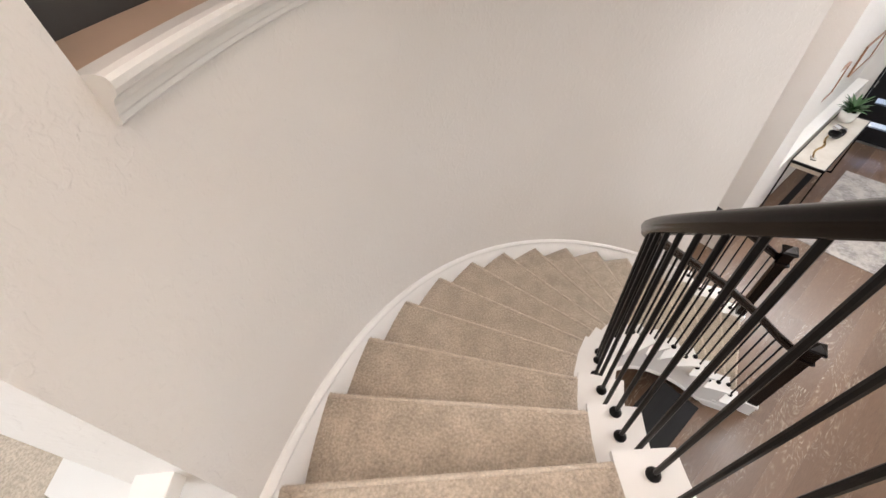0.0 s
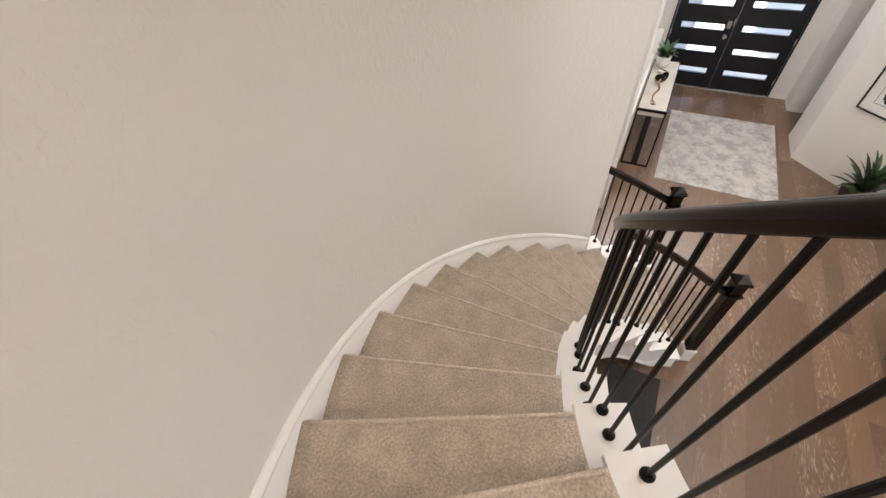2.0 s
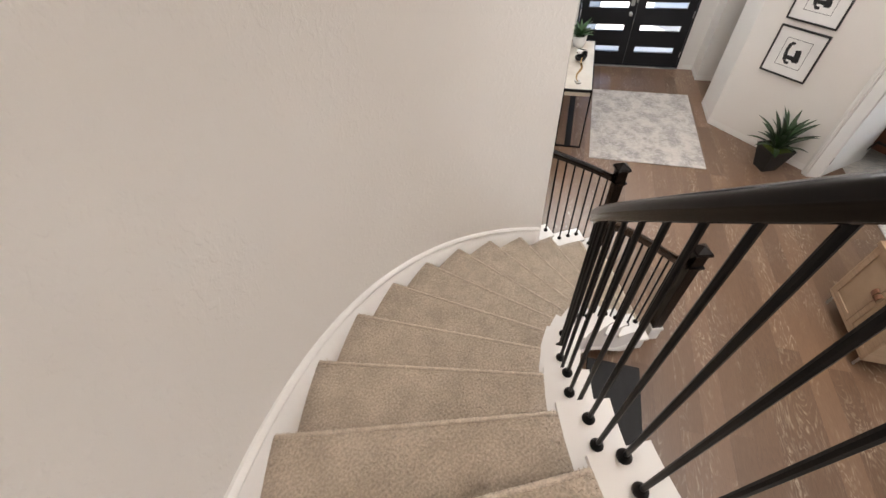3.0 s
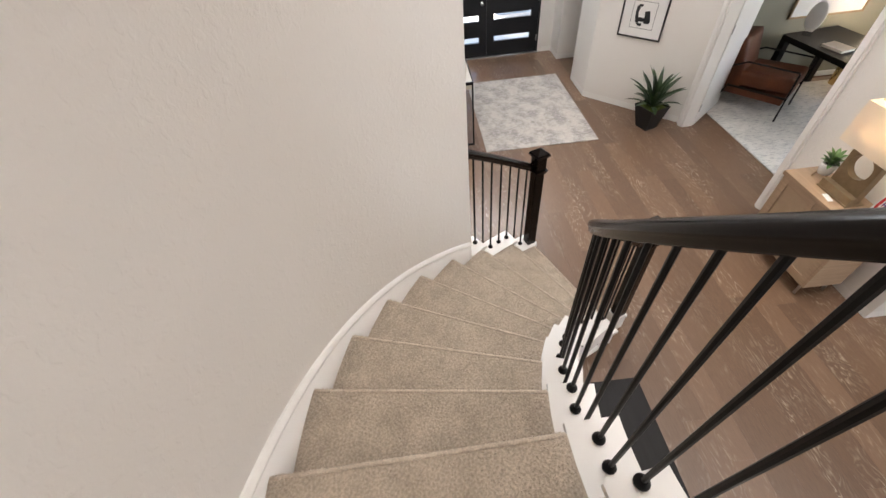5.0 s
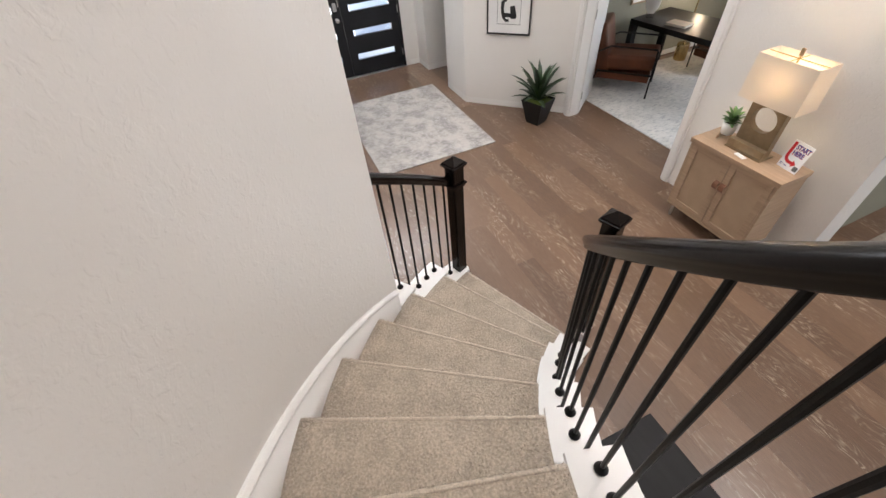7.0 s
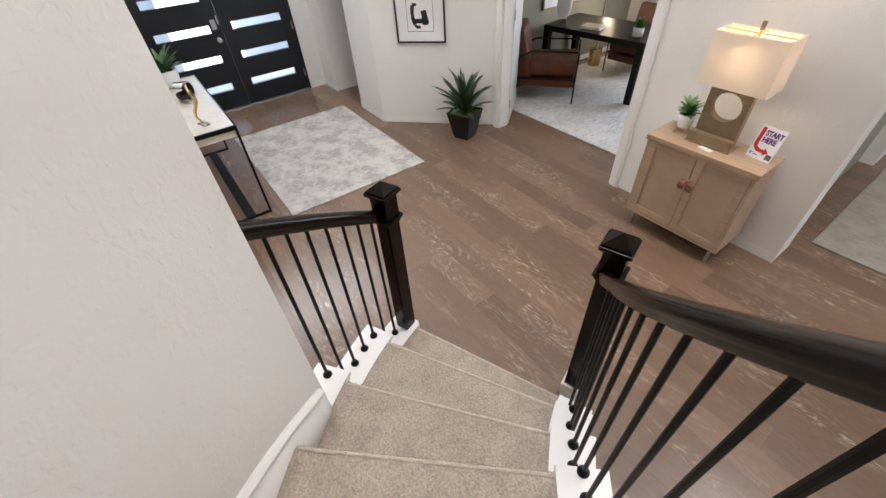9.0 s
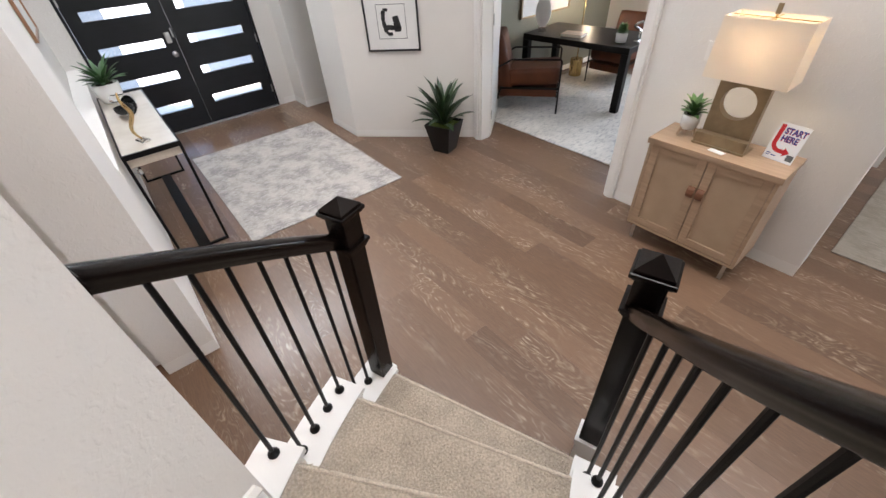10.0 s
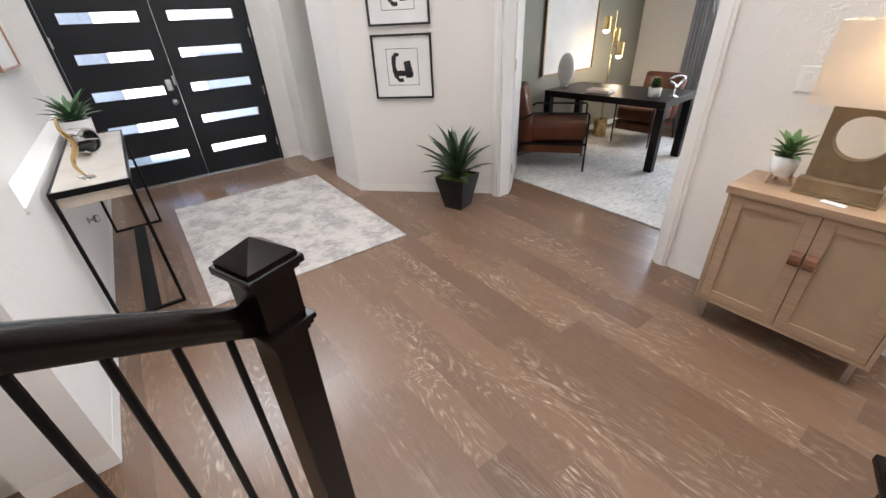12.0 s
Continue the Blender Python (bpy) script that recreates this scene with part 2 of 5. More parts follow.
LEAF3 = material("dark_succulent_leaf", (0.055, 0.13, 0.045), (0.025, 0.07, 0.022), 12, 0.4, vary=0.2)
MOSS = material("moss", (0.10, 0.13, 0.02), (0.05, 0.07, 0.012), 40, 0.9, bump=0.9, bump_scale=90)
SOIL = material("potting_soil", (0.03, 0.022, 0.015), None, 60, 0.95, bump=0.8, bump_scale=90)
MARBLE = material("cream_stone_top", (0.66, 0.61, 0.54), (0.58, 0.52, 0.45), 5, 0.25, bump=0.02)
CREAM = material("cream_wood", (0.62, 0.54, 0.44), (0.54, 0.46, 0.36), 4, 0.45, stretch=(2, 20, 20), bump=0.05)
PAPER = material("art_paper", (0.80, 0.79, 0.77), None, 3, 0.8)
INK = material("black_ink", (0.012, 0.012, 0.013), (0.03, 0.03, 0.03), 30, 0.8)
GREYINK = material("grey_ink", (0.16, 0.155, 0.15), (0.10, 0.10, 0.10), 40, 0.85)
FRAME = material("black_frame", (0.010, 0.009, 0.009), None, 6, 0.35)
COPPER = material("copper_frame", (0.42, 0.24, 0.15), None, 6, 0.3, metal=0.7)
CARD = material("white_card", (0.82, 0.82, 0.82), None, 3, 0.5)
RED = material("sign_red", (0.55, 0.015, 0.02), None, 3, 0.5)
BLUE = material("sign_blue", (0.015, 0.05, 0.26), None, 3, 0.5)
SHOEMOULD = material("stained_shoe_mould", (0.14, 0.08, 0.05), (0.10, 0.055, 0.035), 9, 0.4, bump=0.1)
# Dark tone stands for the dim space beyond the stair wall opening.
DARKGREY = material("dim_space_panel", (0.045, 0.043, 0.041), None, 3, 0.6)
TANPAINT = material("tan_sill_paint", (0.60, 0.44, 0.33), None, 3, 0.5)
CURTAIN = material("grey_curtain", (0.42, 0.43, 0.45), (0.34, 0.35, 0.37), 6, 0.9, bump=0.3, bump_scale=300)
CANVAS = material("white_canvas", (0.72, 0.71, 0.69), (0.60, 0.59, 0.57), 3, 0.8, bump=0.4, bump_scale=20)
BOOK = material("book_cover", (0.36, 0.30, 0.25), (0.30, 0.25, 0.21), 8, 0.6)
PAGES = material("book_pages", (0.70, 0.66, 0.58), None, 60, 0.8)
CONCRETE = material("concrete_paving", (0.46, 0.45, 0.43), (0.38, 0.37, 0.35), 2, 0.85, bump=0.3, bump_scale=50)
# Colour is darkened and blued so the porch reads as in shade.
PORCH_SHADE = material("shade_toned_render", (0.34, 0.39, 0.47), (0.30, 0.35, 0.42), 2, 0.85, bump=0.3, bump_scale=30)
LAWN = material("lawn", (0.09, 0.13, 0.035), (0.05, 0.08, 0.02), 6, 0.95, bump=1.0, bump_scale=60)
GLASS = glass("clear_glass")
CRYSTAL = glass("crystal_glass", (0.97, 0.97, 0.97))
BULB = glow("lamp_bulb", (1.0, 0.82, 0.55), 7)
RUG = rug_material("distressed_grey_rug", (0.47, 0.43, 0.395), (0.24, 0.222, 0.212), (0.56, 0.525, 0.49), 4.6, (2.6, 0.7, 1))
RUG2 = rug_material("cream_flecked_rug", (0.62, 0.59, 0.55), (0.50, 0.48, 0.45), (0.30, 0.30, 0.30), 3.0, (2.0, 0.6, 1))
RUG3 = rug_material("oatmeal_runner", (0.33, 0.29, 0.245), (0.25, 0.22, 0.185), (0.38, 0.34, 0.29), 4.0, (0.5, 2.5, 1))
PLANK = floor_wood("brushed_oak_board", False)
PLANKS = floor_wood("brushed_oak_boards", True)



def knockdown(m, strength):
    """Adds the flattened blobs of a hand-textured wall to a material."""
    nodes, links = m.node_tree.nodes, m.node_tree.links
    geo = nodes.new("ShaderNodeNewGeometry")
    last = None
    for sc, lo, hi, st in ((30.0, 0.52, 0.64, strength), (85.0, 0.44, 0.64, strength * 0.5)):
        n = nodes.new("ShaderNodeTexNoise")
        n.inputs["Scale"].default_value, n.inputs["Detail"].default_value, n.inputs["Distortion"].default_value = sc, 2.5, 0.5
        links.new(geo.outputs["Position"], n.inputs["Vector"])
        r = nodes.new("ShaderNodeMapRange")
        r.interpolation_type = "SMOOTHSTEP"
        r.inputs[1].default_value, r.inputs[2].default_value = lo, hi
        links.new(n.outputs["Fac"], r.inputs[0])
        b = nodes.new("ShaderNodeBump")
        b.inputs["Strength"].default_value, b.inputs["Distance"].default_value = st, 0.003
        links.new(r.outputs[0], b.inputs["Height"])
        if last is not None:
            links.new(last, b.inputs["Normal"])
        last = b.outputs[0]
    links.new(last, nodes["Principled BSDF"].inputs["Normal"])


knockdown(PAINT, 0.27)
knockdown(GREEN, 0.12)

# ---- mesh helpers ----


def part(name, bm, mat, parent=None, label="", m=None, smooth=False):
    """Links a bmesh as one mesh object under a thing or part."""
    me = bpy.data.meshes.new(name)
    bmesh.ops.recalc_face_normals(bm, faces=bm.faces)
    if smooth:
        for f in bm.faces:
            f.smooth = True
    bm.to_mesh(me)
    bm.free()
    me.materials.append(mat)
    ob = new(name, me)
    if parent is not None:
        ob.parent = parent
    if m is not None:
        ob.matrix_basis = m
    if label:
        ob["label"] = label
    return ob


def thing(name, m, label, category, group="", kind=""):
    ob = new(name)
    ob.matrix_basis = m
    return tagged(ob, label, category, group, kind)


def structure(name, bm, mat, label, category, m=FM, smooth=False):
    ob = part(name, bm, mat, None, "", m, smooth)
    return tagged(ob, label, category, "", "structure")


def box(bm, x0, x1, y0, y1, z0, z1, bevel=0.0):
    vs = [bm.verts.new((x, y, z)) for x in (x0, x1) for y in (y0, y1) for z in (z0, z1)]
    fs = [bm.faces.new([vs[i] for i in q]) for q in ((0, 1, 3, 2), (4, 6, 7, 5), (0, 4, 5, 1), (2, 3, 7, 6), (0, 2, 6, 4), (1, 5, 7, 3))]
    if bevel:
        es = list({e for f in fs for e in f.edges})
        bmesh.ops.bevel(bm, geom=es, offset=bevel, segments=2, affect="EDGES", profile=0.6)
    return bm


def boxed(x0, x1, y0, y1, z0, z1, bevel=0.0):
    return box(bmesh.new(), x0, x1, y0, y1, z0, z1, bevel)


def prism(bm, pts, z0, z1):
    """Upright prism over a plan outline."""
    a = [bm.verts.new((x, y, z0)) for x, y in pts]
    b = [bm.verts.new((x, y, z1)) for x, y in pts]
    n = len(pts)
    bm.faces.new(a[::-1])
    bm.faces.new(b)
    for i in range(n):
        bm.faces.new((a[i], a[(i + 1) % n], b[(i + 1) % n], b[i]))
    return bm


def lathe(bm, profile, seg=24, cx=0.0, cy=0.0):
    """Turned body from (radius, z) rows."""
    rings = []
    for r, z in profile:
        rings.append([bm.verts.new((cx + r * math.cos(2 * math.pi * k / seg), cy + r * math.sin(2 * math.pi * k / seg), z)) for k in range(seg)])
    for a, b in zip(rings, rings[1:]):
        for k in range(seg):
            bm.faces.new((a[k], a[(k + 1) % seg], b[(k + 1) % seg], b[k]))
    bm.faces.new(rings[0][::-1])
    bm.faces.new(rings[-1])
    return bm


def tube(bm, pts, r, seg=8):
    """Round bar along points."""
    pts = [Vector(p) for p in pts]
    rings = []
    for i, p in enumerate(pts):
        d = (pts[min(i + 1, len(pts) - 1)] - pts[max(i - 1, 0)]).normalized()
        side = d.cross(Vector((0, 0, 1)))
        if side.length < 1e-3:
            side = Vector((1, 0, 0))
        side.normalize()
        up = side.cross(d)
        rr = r[i] if isinstance(r, (list, tuple)) else r
        rings.append([bm.verts.new(p + rr * (math.cos(2 * math.pi * k / seg) * side + math.sin(2 * math.pi * k / seg) * up)) for k in range(seg)])
    for a, b in zip(rings, rings[1:]):
        for k in range(seg):
            bm.faces.new((a[k], a[(k + 1) % seg], b[(k + 1) % seg], b[k]))
    bm.faces.new(rings[0][::-1])
    bm.faces.new(rings[-1])
    return bm


def sweep(bm, rows, profile):
    """A closed profile (side, height) carried along rows of (place, side direction)."""
    rings = []
    for p, s in rows:
        p, s = Vector(p), Vector(s)
        rings.append([bm.verts.new(p + s * a + Vector((0, 0, h))) for a, h in profile])
    n = len(profile)
    for a, b in zip(rings, rings[1:]):
        for k in range(n):
            bm.faces.new((a[k], a[(k + 1) % n], b[(k + 1) % n], b[k]))
    bm.faces.new(rings[0][::-1])
    bm.faces.new(rings[-1])
    return bm


def blade(bm, root, tip, width, lift, fold=0.25, seg=7):
    """A pointed fleshy leaf, arched and folded along its rib."""
    root, tip = Vector(root), Vector(tip)
    d = tip - root
    side = d.cross(Vector((0, 0, 1)))
    if side.length < 1e-4:
        side = Vector((1, 0, 0))
    side.normalize()
    up = side.cross(d).normalized()
    rows = []
    for i in range(seg):
        t = i / (seg - 1)
        w = width * (0.55 + 1.3 * t) * (1 - t) ** 0.75 + 0.0006
        c = root + d * t + up * lift * math.sin(math.pi * t * 0.9)
        rows.append([bm.verts.new(c - side * w + up * w * fold), bm.verts.new(c - up * 0.12 * w), bm.verts.new(c + side * w + up * w * fold),
                     bm.verts.new(c + up * (0.1 * w + 0.001))])
    for a, b in zip(rows, rows[1:]):
        for k in range(4):
            bm.faces.new((a[k], a[(k + 1) % 4], b[(k + 1) % 4], b[k]))
    bm.faces.new(rows[0])
    bm.faces.new(rows[-1])
    return bm

# ---- staircase geometry ----
RISE, STEP, NOSE4, LIP = 0.19, 8.8, 81.7, 1.3
R_IN, R_OUT, R_END, R_WALL = 1.442, 2.415, 1.258, 2.423
TREADS = 16


def nose(n):
    """Angle of the nosing of tread n, in degrees round the stair's centre."""
    return max(57.7, NOSE4 + STEP * (n - 4))


def front(n):
    """Angle of the front edge of the white end of tread n, a little ahead of the carpet."""
    return max(57.0, NOSE4 + STEP * (n - 4) - LIP)


def centre(r):
    """The inner and outer curves have centres a few centimetres apart."""
    f = (r - 1.348) / 1.069
    return 2.1415 - 0.0438 * f, 0.5622 - 0.0274 * f


def arc(r, a, z=0.0):
    cx, cy = centre(r)
    return Vector((cx + r * math.cos(radians(a)), cy + r * math.sin(radians(a)), z))


def radial(a):
    return Vector((math.cos(radians(a)), math.sin(radians(a)), 0))


def pitch(a):
    """Height of the line through the nosings."""
    return RISE * (4 + (a - NOSE4) / STEP)


def ring_wall(bm, r0, r1, a0, a1, z0, z1, n):
    """A curved slab between two radii, angles and heights."""
    rows = []
    for i in range(n + 1):
        a = a0 + (a1 - a0) * i / n
        rows.append([bm.verts.new(arc(r, a, z)) for r, z in ((r0, z0), (r1, z0), (r1, z1), (r0, z1))])
    for p, q in zip(rows, rows[1:]):
        for k in range(4):
            bm.faces.new((p[k], p[(k + 1) % 4], q[(k + 1) % 4], q[k]))
    bm.faces.new(rows[0][::-1])
    bm.faces.new(rows[-1])
    return bm


ID = Matrix.Identity(4)
TOP = 5.6

# ---- large structure ----
bm = boxed(-9, 6.03, -7, 7.5, -0.2, -0.022)
structure("floor", bm, SHOEMOULD, "wide brown brushed oak plank floor", "floor")
bm = boxed(-9, 6.5, -7, 7.5, TOP, TOP + 0.15)
structure("ceiling", bm, CEIL, "flat white painted ceiling high above the foyer", "ceiling")

WALL_END = 75.8
# curved stair wall, with a shallow recess above the upper treads
bm = bmesh.new()
ring_wall(bm, R_WALL, R_WALL + 0.14, WALL_END, 128.0, 0, TOP, 60)
ring_wall(bm, R_WALL, R_WALL + 0.14, 128.0, 170.4, 0, 3.905, 60)
ring_wall(bm, R_WALL, R_WALL + 0.14, 128.0, 170.4, 5.14, TOP, 34)
ring_wall(bm, R_WALL, R_WALL + 0.14, 170.4, 180.0, 0, TOP, 8)
structure("wall_stair", bm, PAINT, "tall curved off-white textured wall beside the stair", "wall", ID, smooth=False)
# Added panel closes the opening in place of the dim space beyond.
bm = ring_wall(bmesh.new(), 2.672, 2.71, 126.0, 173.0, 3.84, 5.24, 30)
structure("recess_dark_panel", bm, DARKGREY, "dark panel standing in for the dim space past the wall opening", "wall", ID)
bm = bmesh.new()
ring_wall(bm, 2.565, 2.67, 126.0, 128.0, 3.84, 5.24, 2)
ring_wall(bm, 2.565, 2.67, 170.4, 173.0, 3.84, 5.24, 2)
ring_wall(bm, 2.565, 2.67, 128.05, 170.35, 5.14, 5.24, 20)
structure("wall_recess_cheek", bm, PAINT, "off-white cheeks of the wall recess", "wall", ID)
bm = ring_wall(bmesh.new(), 2.428, 2.67, 128.05, 170.35, 3.907, 3.934, 34)
structure("recess_sill", bm, TANPAINT, "smooth tan painted sill board in the wall recess", "sill", ID)
rows = [(arc(R_WALL, a, 3.862), radial(a)) for a in np.linspace(170.4, 128.0, 40)]
bm = sweep(bmesh.new(), rows, [(0.02, 0.0), (-0.010, 0.0), (-0.015, 0.005), (-0.015, 0.015), (-0.020, 0.020), (-0.022, 0.034), (-0.030, 0.046),
                               (-0.042, 0.054), (-0.046, 0.064), (-0.046, 0.076), (-0.040, 0.084), (-0.026, 0.088), (0.02, 0.088)])
structure("recess_sill_trim", bm, TRIM, "glossy white moulded sill trim following the curved wall", "trim", ID, smooth=False)

# curved skirting board of the stair with its cap bead
rows = [(arc(2.416, a, pitch(a) + 0.008 - 0.0005 * (a - 110)), radial(a)) for a in np.linspace(WALL_END + 0.4, 180.0, 90)]
bm = sweep(bmesh.new(), rows, [(0.006, -0.30), (-0.010, -0.30), (-0.010, 0.055), (0.006, 0.055)])
structure("stair_skirting", bm, TRIM, "white painted skirting board that follows the carpeted treads", "baseboard", ID, smooth=True)
bm = sweep(bmesh.new(), rows, [(0.006, 0.056), (-0.012, 0.056), (-0.019, 0.063), (-0.019, 0.072), (-0.012, 0.082), (-0.004, 0.090), (0.006, 0.092)])
structure("stair_skirting_cap", bm, TRIM, "white rounded cap bead on the stair skirting", "trim", ID, smooth=False)

# walls round the foyer (u, v plan)
WALLS = (
    ("wall_right", ((-0.05, -0.14), (1.40, -0.14), (1.40, -0.27), (0.07, -0.27), (0.07, -0.41), (-0.05, -0.41)), 0, TOP),
    ("wall_over_study", ((1.40, -0.14), (3.04, -0.14), (3.04, -0.27), (1.40, -0.27)), 2.40, TOP),
    ("wall_angled", ((3.04, -0.14), (3.15, -0.14), (4.18, 0.84), (4.80, 0.84), (4.80, 0.71), (4.23, 0.71), (3.25, -0.27), (3.04, -0.27)), 0, TOP),
    ("wall_over_side", ((4.80, 0.84), (5.61, 0.84), (5.61, 0.71), (4.80, 0.71)), 2.45, TOP),
    ("wall_pier", ((5.61, 0.845), (6.02, 0.845), (6.02, 0.38), (5.68, 0.38), (5.68, 0.50), (5.61, 0.50)), 0, TOP),
    ("wall_front_right", ((6.02, 0.2), (6.02, 1.10), (6.18, 1.10), (6.18, 0.2)), 0, TOP),
    ("wall_front_left", ((6.02, 3.00), (6.02, 3.5), (6.18, 3.5), (6.18, 3.00)), 0, TOP),
    ("wall_over_door", ((6.02, 1.10), (6.02, 3.00), (6.18, 3.00), (6.18, 1.10)), 2.43, TOP),
    ("wall_console_low", ((2.02, 3.08), (6.02, 3.08), (6.02, 3.37), (2.02, 3.37)), 0, 0.905),
    ("wall_console_high", ((2.82, 3.21), (6.02, 3.21), (6.02, 3.37), (2.82, 3.37)), 0.905, TOP),
    ("wall_console_end", ((2.02, 3.08), (2.82, 3.08), (2.82, 3.37), (2.02, 3.37)), 0.905, TOP),
    ("wall_side_room", ((4.4, -1.2), (6.18, -1.2), (6.18, -1.33), (4.4, -1.33)), 0, TOP),
    ("wall_side_room_front", ((6.02, 0.2), (6.18, 0.2), (6.18, -1.2), (6.02, -1.2)), 0, TOP),
    ("wall_hall_left", ((-0.6, 4.3), (1.92, 4.3), (1.92, 3.55), (2.14, 3.55), (2.14, 4.45), (-0.6, 4.45)), 0, TOP),
    # Back and far walls are assumed, out of view, to close in the light.
    ("wall_back_a", ((-7.2, -6), (-7.0, -6), (-7.0, -1.7), (-7.2, -1.7)), 0, TOP),
    ("wall_back_b", ((-7.2, 0.1), (-7.0, 0.1), (-7.0, 7), (-7.2, 7)), 0, TOP),
    ("wall_back_c", ((-7.2, -1.7), (-7.0, -1.7), (-7.0, 0.1), (-7.2, 0.1)), 0, 0.8),
    ("wall_back_d", ((-7.2, -1.7), (-7.0, -1.7), (-7.0, 0.1), (-7.2, 0.1)), 2.4, TOP),
    ("wall_far_left", ((-7, 6.5), (2.3, 6.5), (2.3, 6.7), (-7, 6.7)), 0, TOP),
    ("wall_far_right", ((-7, -5.6), (-0.05, -5.6), (-0.05, -5.8), (-7, -5.8)), 0, TOP),
    ("wall_hall_right", ((-0.05, -5.6), (-0.05, -2.3), (0.07, -2.3), (0.07, -5.6)), 0, TOP),
    ("wall_left_closing", ((2.14, 3.37), (2.27, 3.37), (2.27, 6.6), (2.14, 6.6)), 0, TOP),
)
WALL_LABEL = "plain off-white wall with light orange-peel texture"
for wname, pts, z0, z1 in WALLS:
    structure(wname, prism(bmesh.new(), pts, z0, z1), PAINT, WALL_LABEL, "wall")
STUDY = (
    ("study_wall_back", ((3.95, -3.95), (4.07, -3.95), (4.07, 0.53), (3.95, 0.41)), 0, 3.0),
    ("study_wall_near", ((0.07, -0.271), (0.19, -0.271), (0.19, -3.9), (0.07, -3.9)), 0, 3.0),
)
for wname, pts, z0, z1 in STUDY:
    structure(wname, prism(bmesh.new(), pts, z0, z1), GREEN, "muted sage green painted study wall", "wall")
for wname, pts, z0, z1 in (("study_wall_window_a", ((3.05, -3.85), (3.95, -3.85), (3.95, -4.0), (3.05, -4.0)), 0, 3.0),
                           ("study_wall_window_b", ((0.19, -3.85), (1.0, -3.85), (1.0, -4.0), (0.19, -4.0)), 0, 3.0),
                           ("study_wall_window_c", ((1.0, -3.85), (3.05, -3.85), (3.05, -4.0), (1.0, -4.0)), 0, 0.5),
                           ("study_wall_window_d", ((1.0, -3.85), (3.05, -3.85), (3.05, -4.0), (1.0, -4.0)), 2.5, 3.0)):
    structure(wname, prism(bmesh.new(), pts, z0, z1), PAINT, "pale painted study wall beside the window", "wall")
structure("study_ceiling", boxed(0.07, 3.95, -3.85, -0.27, 3.0, 3.1), CEIL, "flat white study ceiling", "ceiling")


def skirting(name, runs):
    """White baseboard with a stained shoe mould along plan runs; each run lists points, the room on their left."""
    bm, bs = bmesh.new(), bmesh.new()
    for pts in runs:
        pts = [Vector((*p, 0)) for p in pts]
        rows = []
        for i, p in enumerate(pts):
            d0 = (p - pts[i - 1]).normalized() if i else (pts[1] - p).normalized()
            d1 = (pts[i + 1] - p).normalized() if i + 1 < len(pts) else d0
            n0, n1 = Vector((-d0.y, d0.x, 0)), Vector((-d1.y, d1.x, 0))
            n = (n0 + n1) / (1 + n0.dot(n1))
            rows.append((p, n))
        sweep(bm, rows, [(-0.002, 0.001), (0.014, 0.001), (0.014, 0.062), (0.011, 0.072), (0.008, 0.078), (0.007, 0.084), (-0.002, 0.088)])
        sweep(bs, rows, [(0.014, 0.001), (0.028, 0.001), (0.027, 0.009), (0.022, 0.015), (0.014, 0.018)])
    a = structure(name, bm, TRIM, "white painted baseboard with a moulded top edge", "baseboard")
    structure("shoe_mould", bs, SHOEMOULD, "narrow brown stained shoe mould along the baseboard", "trim")
    return a


skirting("baseboard", [
    ((1.32, -0.14), (-0.05, -0.14), (-0.05, -0.41)),
    ((4.80, 0.71), (4.80, 0.84), (4.18, 0.84), (3.15, -0.14), (3.13, -0.14)),
    ((6.02, 1.02), (6.02, 0.845), (5.61, 0.845), (5.61, 0.50), (5.68, 0.50), (5.68, 0.38)),
    ((2.02, 3.37), (2.02, 3.08), (6.02, 3.08), (6.02, 3.05)),
    ((-0.6, 4.3), (1.92, 4.3), (1.92, 3.55), (2.14, 3.55)),
    ((3.95, -3.85), (3.95, 0.2)),
])
bm = boxed(2.83, 6.02, 3.072, 3.208, 0.907, 0.935, 0.004)
structure("ledge_cap", bm, PAINT, "glossy white ledge cap above the low console wall", "trim")

# ---- study opening: casing, jamb and folded door leaf ----
OM = FM @ pose(-0.01, -0.14, 0)
bm = bmesh.new()
for u0, u1 in ((1.325, 1.41), (3.05, 3.135)):
    box(bm, u0, u1, 0.0, 0.018, 0, 2.48, 0.004)
    box(bm, u0 + 0.02, u1 - 0.02, 0.018, 0.026, 0, 2.46, 0.003)
box(bm, 1.412, 3.048, 0.0, 0.018, 2.40, 2.48, 0.004)
structure("study_opening_casing", bm, TRIM, "white moulded casing round the study opening", "trim", OM)
bm = bmesh.new()
box(bm, 1.412, 1.428, -0.135, -0.001, 0, 2.398)
box(bm, 3.032, 3.048, -0.135, -0.001, 0, 2.398)
structure("study_opening_jamb", bm, TRIM, "white jamb lining of the study opening", "trim", OM)
door = thing("study_door", OM @ pose(3.028, -0.150, 0.012, 0, 0, -51), "white painted panel door folded back into the study", "door", "", "structure")
part("leaf", boxed(0.0, 0.80, 0.0, 0.040, 0, 2.37, 0.003), TRIM, door)
for z in (0.25, 1.2, 2.15):
    hb = bmesh.new()
    tube(hb, [(-0.004, -0.002, z - 0.05), (-0.004, -0.002, z + 0.05)], 0.006, 8)
    part("hinge", hb, NICKEL, door, "satin nickel hinge")

# ---- front double door ----
DU = 6.04
LITES = [0.254 + 0.36 * k for k in range(6)]
bm = bmesh.new()
box(bm, DU - 0.03, DU + 0.10, 1.10, 1.123, 0.0, 2.43, 0.003)
box(bm, DU - 0.03, DU + 0.10, 2.971, 3.00, 0.0, 2.43, 0.003)
